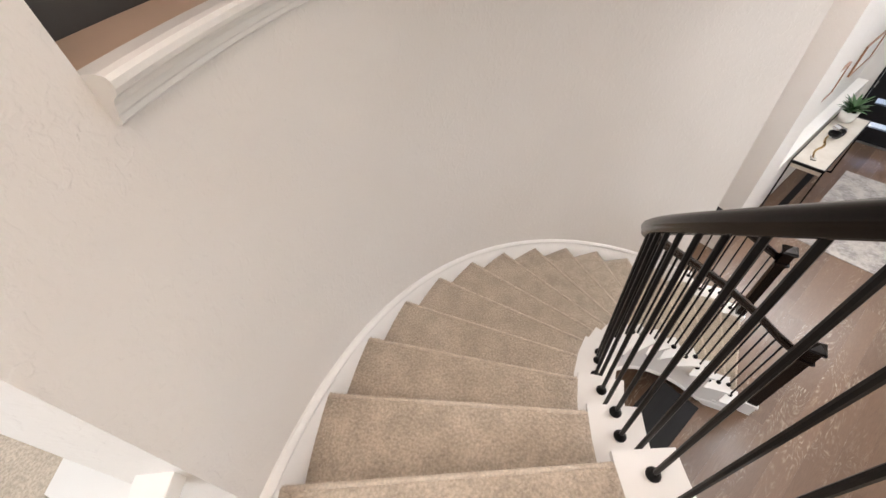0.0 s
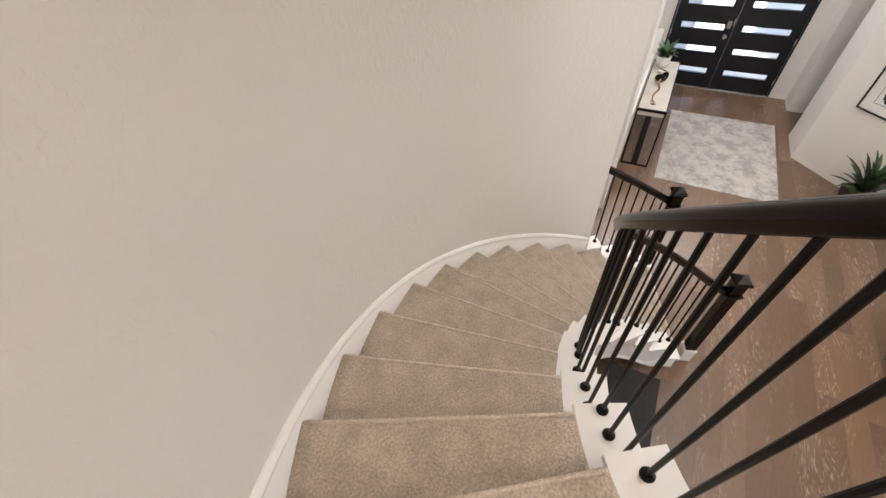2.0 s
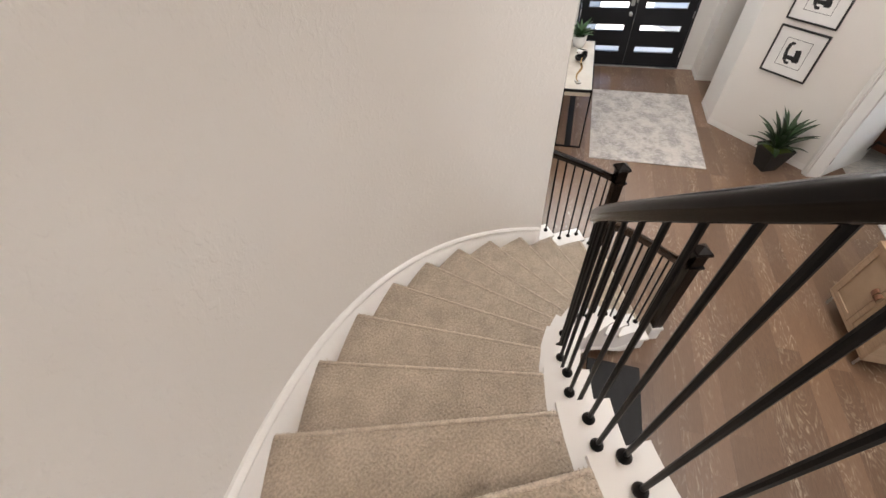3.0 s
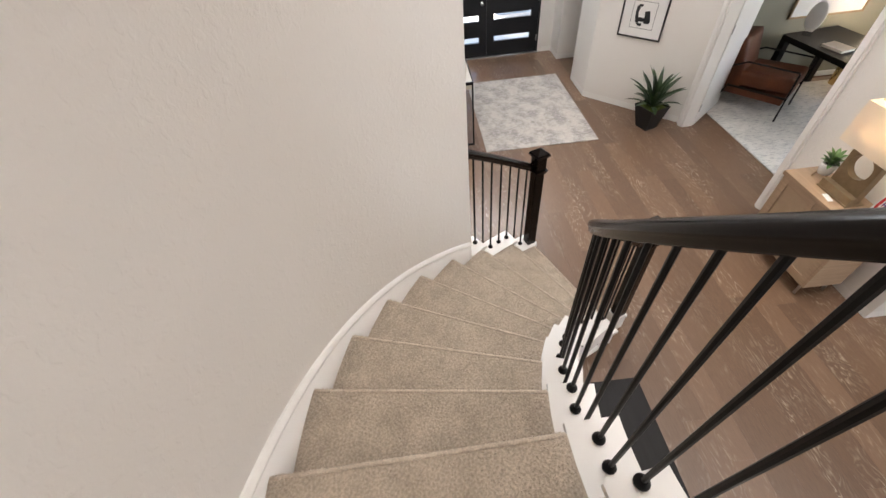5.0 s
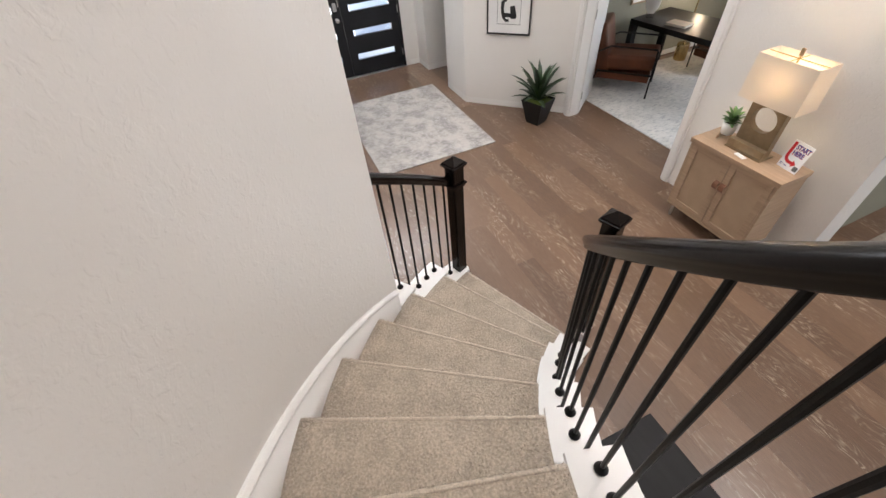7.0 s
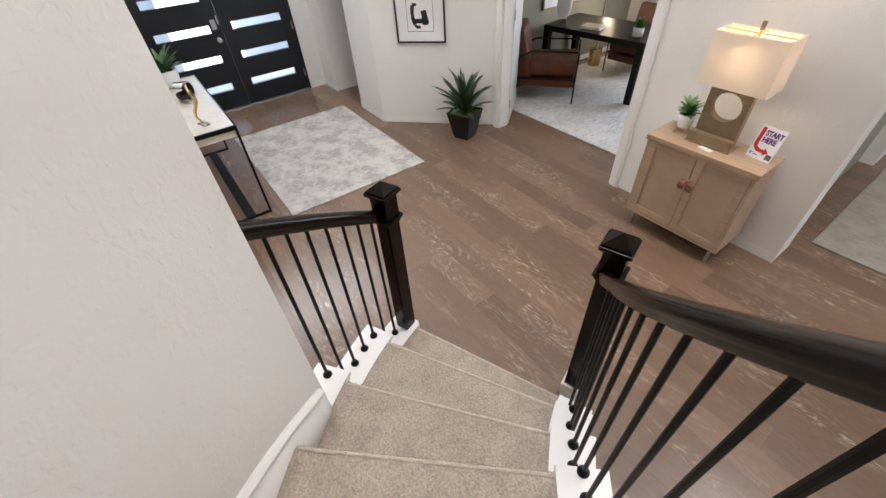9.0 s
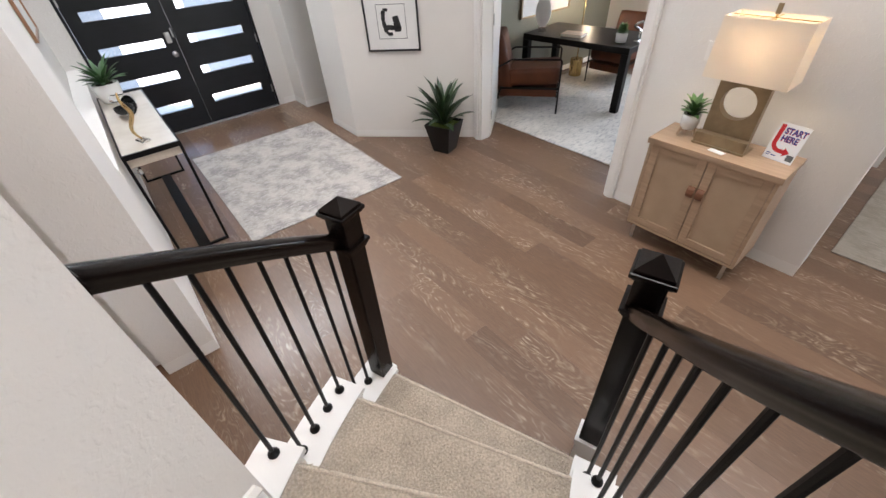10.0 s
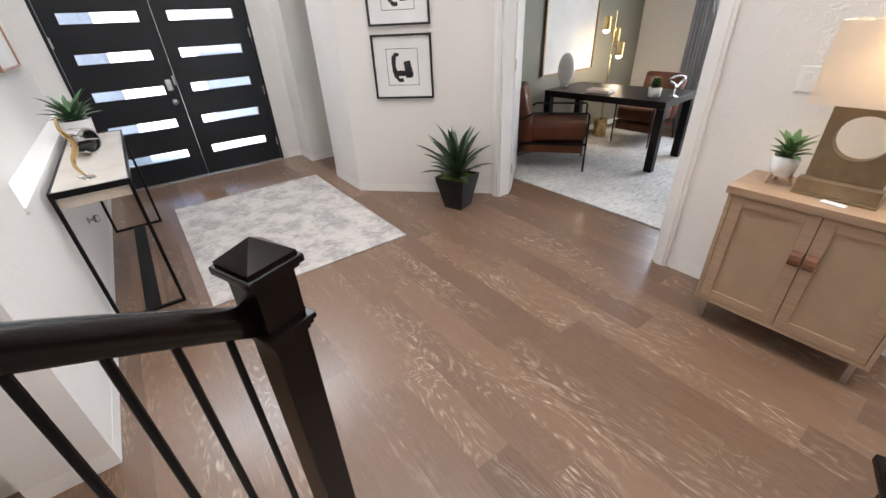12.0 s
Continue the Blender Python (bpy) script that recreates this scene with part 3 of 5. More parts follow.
box(bm, DU - 0.03, DU + 0.10, 1.123, 2.971, 2.40, 2.43, 0.003)
structure("front_door_frame", bm, BLACKDOOR, "black painted frame of the front double door", "trim")
bm = boxed(DU - 0.045, DU + 0.12, 1.10, 3.00, 0.001, 0.016, 0.004)
structure("front_door_sill", bm, NICKEL, "dull metal threshold under the front doors", "trim")


def front_leaf(v0, v1, handle_at):
    d = thing("front_door", FM, "closed black front door leaf with six slot windows", "door", "front door leaves", "structure")
    bm = bmesh.new()
    m0, m1 = v0 + 0.125, v1 - 0.125
    box(bm, DU, DU + 0.045, v0, m0, 0.018, 2.397, 0.0)
    box(bm, DU, DU + 0.045, m1, v1, 0.018, 2.397, 0.0)
    z = 0.018
    for zz in LITES + [2.397 + 0.11]:
        top = zz if zz < 2.397 else 2.397
        box(bm, DU, DU + 0.045, m0, m1, z, top, 0.0)
        z = zz + 0.11
    part("leaf", bm, BLACKDOOR, d)
    for zz in LITES:
        fb = bmesh.new()
        for a, b, c, e in ((m0, m1, zz, zz + 0.008), (m0, m1, zz + 0.102, zz + 0.11), (m0, m0 + 0.008, zz + 0.008, zz + 0.102), (m1 - 0.008, m1, zz + 0.008, zz + 0.102)):
            box(fb, DU - 0.005, DU + 0.05, a, b, c, e)
        fr = part("window_frame", fb, BLACKDOOR, d)
        pane = part("pane", boxed(DU + 0.02, DU + 0.026, m0 + 0.008, m1 - 0.008, zz + 0.008, zz + 0.102), GLASS, fr, "clear glass slot pane")
        pane.visible_shadow = False
    for z in (0.25, 0.9, 1.55, 2.2):
        hb = bmesh.new()
        hv = v0 if handle_at > v0 + 0.4 else v1
        box(hb, DU - 0.012, DU + 0.002, hv - 0.012, hv + 0.012, z - 0.05, z + 0.05, 0.003)
        part("hinge", hb, NICKEL, d, "satin nickel hinge")
    return d


right_leaf = front_leaf(1.127, 2.045, 2.0)
left_leaf = front_leaf(2.049, 2.967, 2.06)
hb = bmesh.new()
box(hb, DU - 0.022, DU - 0.001, 2.098, 2.158, 1.02, 1.135, 0.012)
part("lock_plate", hb, NICKEL, left_leaf, "satin nickel keypad lock")
hb = bmesh.new()
lathe(hb, [(0.028, 0.0), (0.028, 0.008), (0.012, 0.012), (0.012, 0.035), (0.026, 0.042), (0.030, 0.056), (0.024, 0.068), (0.004, 0.072)], 20)
hb.transform(Matrix.Translation((DU - 0.001, 2.127, 0.90)) @ pose(0, 0, 0, 0, -90, 0))
part("knob", hb, NICKEL, left_leaf, "satin nickel door knob", smooth=True)
hb = bmesh.new()
box(hb, DU - 0.012, DU + 0.0, 2.06, 2.075, 1.07, 1.17, 0.003)
part("latch", hb, NICKEL, left_leaf, "slim metal astragal latch")

# ---- outside the front door ----
bm = boxed(6.20, 60, -40, 40, -0.25, -0.05)
structure("ground", bm, LAWN, "lawn in front of the house", "ground")
bm = boxed(6.20, 59, -12.0, 22.0, -0.048, -0.03)
structure("pavement", bm, CONCRETE, "sunlit pale concrete drive outside the front door", "pavement")
# Column and porch wall are sized along camera rays to tint the panes.
bm = boxed(7.4, 7.75, 2.58, 3.3, -0.03, 3.4, 0.01)
porch = structure("porch_column", bm, PORCH_SHADE, "square porch column with bluish shade put into its colour", "column")
bm = boxed(8.3, 8.6, 0.3, 1.44, -0.03, 3.39, 0.01)
structure("porch_wall", bm, PORCH_SHADE, "porch wall with bluish shade put into its colour", "wall")
# Porch roof is assumed and unseen; it keeps the sun off the door.
bm = boxed(6.20, 8.8, 0.0, 4.0, 3.4, 3.6)
structure("porch_roof", bm, CEIL, "assumed white porch ceiling, out of view above the front door", "roof")

# ---- staircase ----
stair = thing("staircase", ID, "curved staircase with beige carpet treads and white ends", "staircase")


def tread_carpet(n):
    """Carpet over one riser and tread: a rounded nose, cut along radii."""
    bm = bmesh.new()
    z0, z1, a = RISE * (n - 1), RISE * n, nose(n)
    depth = nose(n + 1) - a
    # profile in (arc length ahead of the riser, height)
    prof = [(0.022, -0.005), (0.020, 0.08), (0.016, 0.135), (-0.004, 0.150), (-0.012, 0.160), (-0.014, 0.174), (-0.0125, 0.184), (-0.008, 0.1892), (0.0, 0.190), (0.02, 0.190)]
    rows = []
    radii = np.linspace(R_IN, R_OUT, 13)
    for r in radii:
        per = 180 / (math.pi * r)
        row = [bm.verts.new(arc(r, a + (0.012 + s) * per, z0 + h)) for s, h in prof]
        for k in (0.25, 0.5, 0.75, 1.0):
            row.append(bm.verts.new(arc(r, a + k * depth + 0.04 * per, z1 - (0.0 if k < 1 else 0.002))))
        row.append(bm.verts.new(arc(r, a + depth + 0.04 * per, z0 - 0.005)))
        rows.append(row)
    for p, q in zip(rows, rows[1:]):
        for k in range(len(p)):
            f = bm.faces.new((p[k], p[(k + 1) % len(p)], q[(k + 1) % len(p)], q[k]))
            f.smooth = True
    bm.faces.new(rows[0])
    bm.faces.new(rows[-1][::-1])
    return part("carpet_tread", bm, CARPET, stair, "beige cut-pile carpet tread")


def carpet_nosing(n):
    """Rounded edge of one carpet tread, its colour paler for the light it catches."""
    rows = []
    for r in np.linspace(R_IN + 0.004, R_OUT - 0.012, 9):
        per = 180 / (math.pi * r)
        rows.append(arc(r, nose(n) + 0.006 * per, RISE * n - 0.0065))
    return part("carpet_nosing", tube(bmesh.new(), rows, 0.0105, 10), NOSEPILE, stair, "carpet nosing coloured paler for the light it catches", smooth=True)


for n in range(1, TREADS + 1):
    tread_carpet(n)
    carpet_nosing(n)


def white_end(n, r0, r1, name, back=None):
    """White painted tread end with nosing, and the riser under it."""
    rm = (r0 + r1) / 2
    deg = 180 / (math.pi * rm)
    bm = ring_wall(bmesh.new(), r0, r1, front(n), front(n + 1) + 0.024 * deg if back is None else back, RISE * n - 0.028, RISE * n - 0.001, 5)
    return part(name, bm, TRIM, stair, "white painted tread end")


for n in range(1, TREADS + 1):
    white_end(n, R_END, R_IN, "tread_end")
    deg = 180 / (math.pi * 1.35)
    bm = ring_wall(bmesh.new(), R_END + 0.014, R_IN, front(n) + 0.024 * deg, front(n) + 0.04 * deg, RISE * (n - 1) - 0.001, RISE * n - 0.029, 1)
    part("riser_end", bm, TRIM, stair, "white painted riser end")
for n in (1, 2, 3):
    white_end(n, R_OUT + 0.002, 2.60, "tread_end", back=min(nose(n + 1) - 0.4, WALL_END - 0.05))
    deg = 180 / (math.pi * 2.5)
    bm = ring_wall(bmesh.new(), R_OUT + 0.002, 2.585, front(n) + 0.024 * deg, front(n) + 0.04 * deg, RISE * (n - 1) + 0.001, RISE * n - 0.029, 1)
    part("riser_end", bm, TRIM, stair, "white painted riser end")
# closed face under the outer ends
for n in (1, 2, 3):
    deg = 180 / (math.pi * 2.58)
    bm = ring_wall(bmesh.new(), 2.570, 2.584, front(n) + 0.041 * deg, min(front(n + 1) + 0.04 * deg, WALL_END - 0.05), 0.002, RISE * n - 0.029, 4)
    part("stringer_panel", bm, TRIM, stair)


def inner_stringer():
    """Cut stringer on the well side: stepped top, sloping underside."""
    bm = bmesh.new()
    for n in range(1, TREADS + 1):
        d = 180 / (math.pi * 1.28)
        a0, a1 = front(n) + 0.040 * d, front(n + 1) + 0.040 * d
        for k in range(3):
            b0, b1 = a0 + (a1 - a0) * k / 3, a0 + (a1 - a0) * (k + 1) / 3
            lo0, lo1 = max(0.002, pitch(b0) - 0.44), max(0.002, pitch(b1) - 0.44)
            top = RISE * n - 0.029
            p = [[bm.verts.new(arc(r, b, z)) for r, z in ((1.274, lo), (1.294, lo), (1.294, top), (1.274, top))] for b, lo in ((b0, lo0), (b1, lo1))]
            for i in range(4):
                bm.faces.new((p[0][i], p[0][(i + 1) % 4], p[1][(i + 1) % 4], p[1][i]))
            if k == 0:
                bm.faces.new(p[0][::-1])
            if k == 2:
                bm.faces.new(p[1])
    bmesh.ops.remove_doubles(bm, verts=bm.verts, dist=0.0005)
    return part("inner_stringer", bm, TRIM, stair, "white cut stringer on the well side")


inner_stringer()
rows = [(arc(1.274, a, max(0.09, pitch(a) - 0.44)), radial(a)) for a in np.linspace(nose(1) + 1.8, nose(17), 80)]
bm = sweep(bmesh.new(), rows, [(0.0, -0.005), (-0.012, -0.005), (-0.016, 0.012), (-0.010, 0.026), (-0.004, 0.032), (0.0, 0.032)])
part("stringer_bead", bm, TRIM, stair, "white bead along the stringer's lower edge")
# scroll brackets under the tread ends
for n in range(1, TREADS + 1):
    bm = bmesh.new()
    d = 180 / (math.pi * 1.272)
    base = front(n) + 0.05 * d
    for k in range(9):
        t0, t1 = k / 9, (k + 1) / 9
        h0, h1 = 0.10 * (1 - t0) ** 1.5 + 0.02 + 0.012 * math.sin(t0 * 9), 0.10 * (1 - t1) ** 1.5 + 0.02 + 0.012 * math.sin(t1 * 9)
        p = [[bm.verts.new(arc(r, base + t * 0.15 * d, z)) for r, z in ((1.266, RISE * n - 0.03 - h), (1.2735, RISE * n - 0.03 - h), (1.2735, RISE * n - 0.03), (1.266, RISE * n - 0.03))] for t, h in ((t0, h0), (t1, h1))]
        for i in range(4):
            bm.faces.new((p[0][i], p[0][(i + 1) % 4], p[1][(i + 1) % 4], p[1][i]))
        if k == 0:
            bm.faces.new(p[0][::-1])
        if k == 8:
            bm.faces.new(p[1])
    part("scroll_bracket", bm, TRIM, stair, "white scroll bracket")
# sloping soffit under the flight
rows = [(arc(1.85, a, pitch(a) - 0.42), radial(a)) for a in np.linspace(nose(3) + 3, nose(17), 60)]
bm = sweep(bmesh.new(), rows, [(-0.56, 0.0), (0.565, 0.0), (0.565, 0.02), (-0.56, 0.02)])
part("soffit", bm, PAINT, stair, "off-white plaster soffit")

def carpet_pile(name, mat, label, seed, per_tread, s0, s1, tall):
    """Short tufts standing on the treads and round the nosings."""
    rng = np.random.default_rng(seed)
    verts, faces = [], []
    for n in range(1, TREADS + 1):
        count = per_tread
        r = np.sqrt(rng.uniform((R_IN + 0.006) ** 2, (R_OUT - 0.014) ** 2, count))
        s = rng.uniform(s0, s1, count)
        per = 180 / (math.pi * r)
        flat = s > 0.0
        a = nose(n) + np.where(flat, 0.012 * per + s * (nose(n + 1) - nose(n)), 0.0)
        z = np.full(count, RISE * n - 0.001)
        up = np.ones(count)
        back = np.zeros(count)
        roll = np.clip(-s / 0.055, 0, 1) * 2.0
        cx = 0.016 - 0.016 * np.sin(roll) * 1.6
        a = np.where(flat, a, nose(n) + (0.012 + cx - 0.008) * per)
        z = np.where(flat, z, RISE * n - 0.017 + 0.017 * np.cos(roll))
        up = np.where(flat, 1.0, np.cos(roll))
        back = np.where(flat, 0.0, np.sin(roll))
        if s1 < 0.5:
            a = nose(n) + rng.uniform(-0.004, 0.016, count) * per
            z = np.full(count, RISE * n + 0.001)
            up, back = np.full(count, 0.85), np.full(count, 0.35)
        ar = np.radians(a)
        cx0, cy0 = centre(r)
        base = np.stack([cx0 + r * np.cos(ar), cy0 + r * np.sin(ar), z], 1)
        tang = np.stack([np.sin(ar), -np.cos(ar), np.zeros(count)], 1)
        nrm = tang * back[:, None]
        nrm[:, 2] = up
        lean = rng.normal(0, 0.45, (count, 3))
        h = rng.uniform(0.004, tall, count)[:, None]
        tip = base + (nrm + lean) * h
        side = rng.normal(0, 1, (count, 3))
        side /= np.linalg.norm(side, axis=1)[:, None]
        w = rng.uniform(0.0009, 0.0017, count)[:, None]
        verts.append(np.stack([base - side * w, base + side * w, tip], 1).reshape(-1, 3))
    v = np.concatenate(verts)
    me = bpy.data.meshes.new(name)
    nf = len(v) // 3
    me.vertices.add(len(v))
    me.vertices.foreach_set("co", v.astype(np.float32).ravel())
    me.loops.add(len(v))
    me.loops.foreach_set("vertex_index", np.arange(len(v), dtype=np.int32))
    me.polygons.add(nf)
    me.polygons.foreach_set("loop_start", np.arange(0, len(v), 3, dtype=np.int32))
    me.update()
    me.materials.append(mat)
    ob = new(name, me)
    ob.parent = stair
    return tagged(ob, label, "", "", "stuff")


carpet_pile("carpet_nap", CARPET, "beige cut-pile tufts of the stair carpet", 7, 15000, 0.0, 1.0, 0.0085)
# Nosing tufts take the paler colour that stands for caught light.
carpet_pile("nosing_nap", NOSEPILE, "nosing tufts coloured paler for the light they catch", 8, 3500, 0.0, 0.03, 0.0065)

# upper landing and the walls that close it
bm = ring_wall(bmesh.new(), 0.6, 2.418, nose(17) + 0.9, 262.0, 2.95, RISE * 17, 24)
structure("landing_floor", bm, CARPET, "beige carpeted upper landing", "floor", ID)
# Side landing pieces below are shaped along camera rays to fit the view.
bm = bmesh.new()
prism(bm, ((-2.6, 1.58), (-1.398, 1.029), (-0.845, 0.779), (-0.33, 0.545), (-0.40, 0.66), (-1.34, 1.15), (-2.54, 1.70)), 2.6, TOP)
structure("wall_landing_return", bm, PAINT, "off-white wall return beside the landing", "wall", ID)
bm = bmesh.new()
prism(bm, ((-2.6, -3.2), (-0.335, -3.2), (-0.335, 0.44), (-0.80, 0.52), (-0.955, 0.597), (-0.958, 0.696), (-1.026, 0.720), (-1.055, 0.759), (-1.262, 0.832), (-2.6, 1.31)), 2.88, 2.952)
structure("landing_side_floor", bm, CARPET, "grey-beige carpet of the side landing", "floor", ID)
# White slab added to fill the bluish area between wall and carpet.
bm = bmesh.new()
prism(bm, ((-0.335, 0.445), (-0.335, 0.542), (-0.845, 0.774), (-1.398, 1.024), (-2.6, 1.575), (-2.6, 1.315), (-1.262, 0.836), (-1.053, 0.763), (-1.022, 0.724), (-0.953, 0.700), (-0.950, 0.599), (-0.80, 0.525)), 2.88, 2.962)
structure("landing_view_slab", bm, TRIM, "flat white slab beside the landing, shaped to fit the camera's view", "trim", ID)
bm = boxed(-0.43, -0.345, 0.42, 0.628, 3.25, 3.30, 0.006)
structure("landing_trim_block", bm, TRIM, "cream white painted trim block at the wall end", "trim", ID)

# ---- balustrades ----
RAIL = [(-0.022, 0.0), (-0.028, 0.006), (-0.028, 0.019), (-0.033, 0.028), (-0.036, 0.041), (-0.033, 0.056), (-0.021, 0.067), (0.0, 0.071),
        (0.021, 0.067), (0.033, 0.056), (0.036, 0.041), (0.033, 0.028), (0.028, 0.019), (0.028, 0.006), (0.022, 0.0)]
R_BAL, R_BALO = 1.348, 2.516


def rail_low(a):
    return pitch(a) + 0.855 + 0.0012 * max(0, a - 112)


def shoe(bm, p):
    lathe(bm, [(0.021, p.z), (0.022, p.z + 0.006), (0.019, p.z + 0.014), (0.012, p.z + 0.020), (0.0095, p.z + 0.026)], 14, p.x, p.y)
    return bm


def newel(name, p, a, top, label):
    """Square newel post with a collar and a pyramid cap."""
    t = thing(name, Matrix.Translation((p.x, p.y, 0)) @ pose(0, 0, 0, 0, 0, a), label, "newel post", "newel posts at the stair foot")
    z0 = RISE * 1 - 0.001
    part("post", boxed(-0.042, 0.042, -0.042, 0.042, z0, top - 0.19, 0.004), DARKWOOD, t)
    bm = boxed(-0.046, 0.046, -0.046, 0.046, top - 0.15, top - 0.02, 0.003)
    part("block", bm, DARKWOOD, t)
    bm = bmesh.new()
    for w, za, zb in ((0.060, top - 0.165, top - 0.15), (0.054, top - 0.178, top - 0.165), (0.048, top - 0.19, top - 0.178)):
        box(bm, -w, w, -w, w, za, zb, 0.003)
    part("collar", bm, DARKWOOD, t)
    bm = bmesh.new()
    box(bm, -0.064, 0.064, -0.064, 0.064, top - 0.02, top - 0.002, 0.005)
    box(bm, -0.055, 0.055, -0.055, 0.055, top - 0.030, top - 0.02, 0.003)
    part("cap_moulding", bm, DARKWOOD, t)
    bm = bmesh.new()
    w = 0.055
    q = [bm.verts.new((x * w, y * w, top - 0.002)) for x, y in ((-1, -1), (1, -1), (1, 1), (-1, 1))]
    q2 = [bm.verts.new((x * w, y * w, top + 0.008)) for x, y in ((-1, -1), (1, -1), (1, 1), (-1, 1))]
    tip = bm.verts.new((0, 0, top + 0.05))
    bm.faces.new(q[::-1])
    for i in range(4):
        bm.faces.new((q[i], q[(i + 1) % 4], q2[(i + 1) % 4], q2[i]))
        bm.faces.new((q2[i], q2[(i + 1) % 4], tip))
    part("pyramid_cap", bm, DARKWOOD, t)
    return t


NEWEL_L, NEWEL_R = Vector((3.422, 2.646, 0)), Vector((3.004, 1.674, 0))
newel("newel_post", NEWEL_L, 57.9, 1.216, "espresso stained newel post with pyramid cap, by the console")
newel("newel_post", NEWEL_R, 55.0, 1.216, "espresso stained newel post with pyramid cap, ending the inner rail")

for p, a in ((NEWEL_L, 57.9), (NEWEL_R, 55.0)):
    bm = boxed(-0.050, 0.050, -0.050, 0.050, 0.001, RISE - 0.03, 0.003)
    box(bm, -0.056, 0.056, -0.056, 0.056, RISE - 0.03, RISE - 0.0015, 0.004)
    part("newel_plinth", bm, TRIM, stair, "white painted plinth under the newel post", Matrix.Translation((p.x, p.y, 0)) @ pose(0, 0, 0, 0, 0, a))

inner = thing("inner_balustrade", ID, "curved dark handrail on slim black iron balusters", "balustrade")
rows = []


def flare(a):
    """Radius of the inner rail, which eases outwards to its newel."""
    return R_BAL + 0.062 * max(0, (64 - a) / 10)


for a in np.linspace(54.0, 196, 110):
    rows.append((arc(flare(a), a, rail_low(a)), radial(a)))
part("handrail", sweep(bmesh.new(), rows, RAIL), DARKWOOD, inner, "espresso stained wooden handrail", smooth=True)
for k in range(1, 38):
    a = 56.28 + 3.54 * k
    n = min(TREADS, int((a - NOSE4 + 3 * STEP + LIP - 0.5) // STEP) + 1)
    zt = RISE * n - 0.001
    p = arc(flare(a), a, zt)
    bm = bmesh.new()
    tube(bm, [(p.x, p.y, zt), (p.x, p.y, rail_low(a) + 0.004)], 0.0080, 8)
    b = part("baluster", bm, IRON, inner)
    part("shoe", shoe(bmesh.new(), p), IRON, b, "round black baluster shoe", smooth=True)

outer = thing("outer_balustrade", ID, "short dark handrail from wall rosette to newel post", "balustrade")


def railo_low(a):
    return 1.193 + 0.0283 * (a - 64.0)


rows = [(arc(R_BALO, a, railo_low(a)), radial(a)) for a in np.linspace(58.8, WALL_END - 0.1, 16)]
part("handrail", sweep(bmesh.new(), rows, RAIL), DARKWOOD, outer, "espresso stained wooden handrail", smooth=True)
bm = bmesh.new()
lathe(bm, [(0.076, 0.0), (0.076, 0.012), (0.068, 0.018), (0.04, 0.020)], 28)
c = arc(R_BALO, WALL_END - 0.03, railo_low(WALL_END) + 0.033)
bm.transform(Matrix.Translation(c) @ pose(0, 0, 0, 0, 0, WALL_END) @ pose(0, 0, 0, 90, 0, 0))
part("rosette", bm, DARKWOOD, outer, "round dark wall rosette")
for a, n in ((72.63, 3), (70.5, 2), (68.39, 2), (66.15, 2), (64.03, 2), (62.0, 1), (60.02, 1)):
    zt = RISE * n - 0.001
    p = arc(R_BALO, a, zt)
    bm = bmesh.new()
    tube(bm, [(p.x, p.y, zt), (p.x, p.y, railo_low(a) + 0.004)], 0.0080, 8)
    b = part("baluster", bm, IRON, outer)
    part("shoe", shoe(bmesh.new(), p), IRON, b, "round black baluster shoe", smooth=True)

# ---- foyer things ----
def rug(name, u0, u1, v0, v1, mat, label, h=0.012, turn=0.0):
    bm = boxed(u0, u1, v0, v1, 0.001, h, 0.004)
    ob = part(name, bm, mat, None, "", FM)
    return tagged(ob, label, "rug")


rug("entry_rug", 2.955, 5.02, 1.025, 2.545, RUG, "distressed grey and cream area rug on the oak floor")


def console_table():
    t = thing("console_table", FM @ pose(4.0, 2.865, 0), "black metal console table with cream stone top and T stretcher", "console table")
    hu, hv = 0.83, 0.187
    part("tabletop", boxed(-hu + 0.02, hu - 0.02, -hv + 0.012, hv - 0.012, 0.855, 0.883, 0.003), MARBLE, t, "cream stone top")
    part("apron", boxed(-hu + 0.03, hu - 0.03, -hv + 0.02, hv - 0.02, 0.783, 0.851, 0.003), CREAM, t, "pale wooden apron")
    bm = bmesh.new()
    for v in (-hv, hv - 0.012):
        box(bm, -hu, hu, v, v + 0.012, 0.851, 0.886)
    for u in (-hu, hu - 0.02):
        box(bm, u, u + 0.02, -hv + 0.012, hv - 0.012, 0.851, 0.886)
    part("top_frame", bm, IRON, t, "black metal top frame")
    for u in (-hu + 0.004, hu - 0.024):
        for v in (-hv, hv - 0.02):
            part("leg", boxed(u, u + 0.02, v, v + 0.02, 0.001, 0.850), IRON, t)
        part("foot_bar", boxed(u, u + 0.02, -hv + 0.0201, hv - 0.0201, 0.001, 0.021), IRON, t)
    part("stretcher", boxed(-hu + 0.0245, hu - 0.0245, -0.045, 0.045, 0.002, 0.018, 0.002), IRON, t, "flat black stretcher")
    return t


console_table()


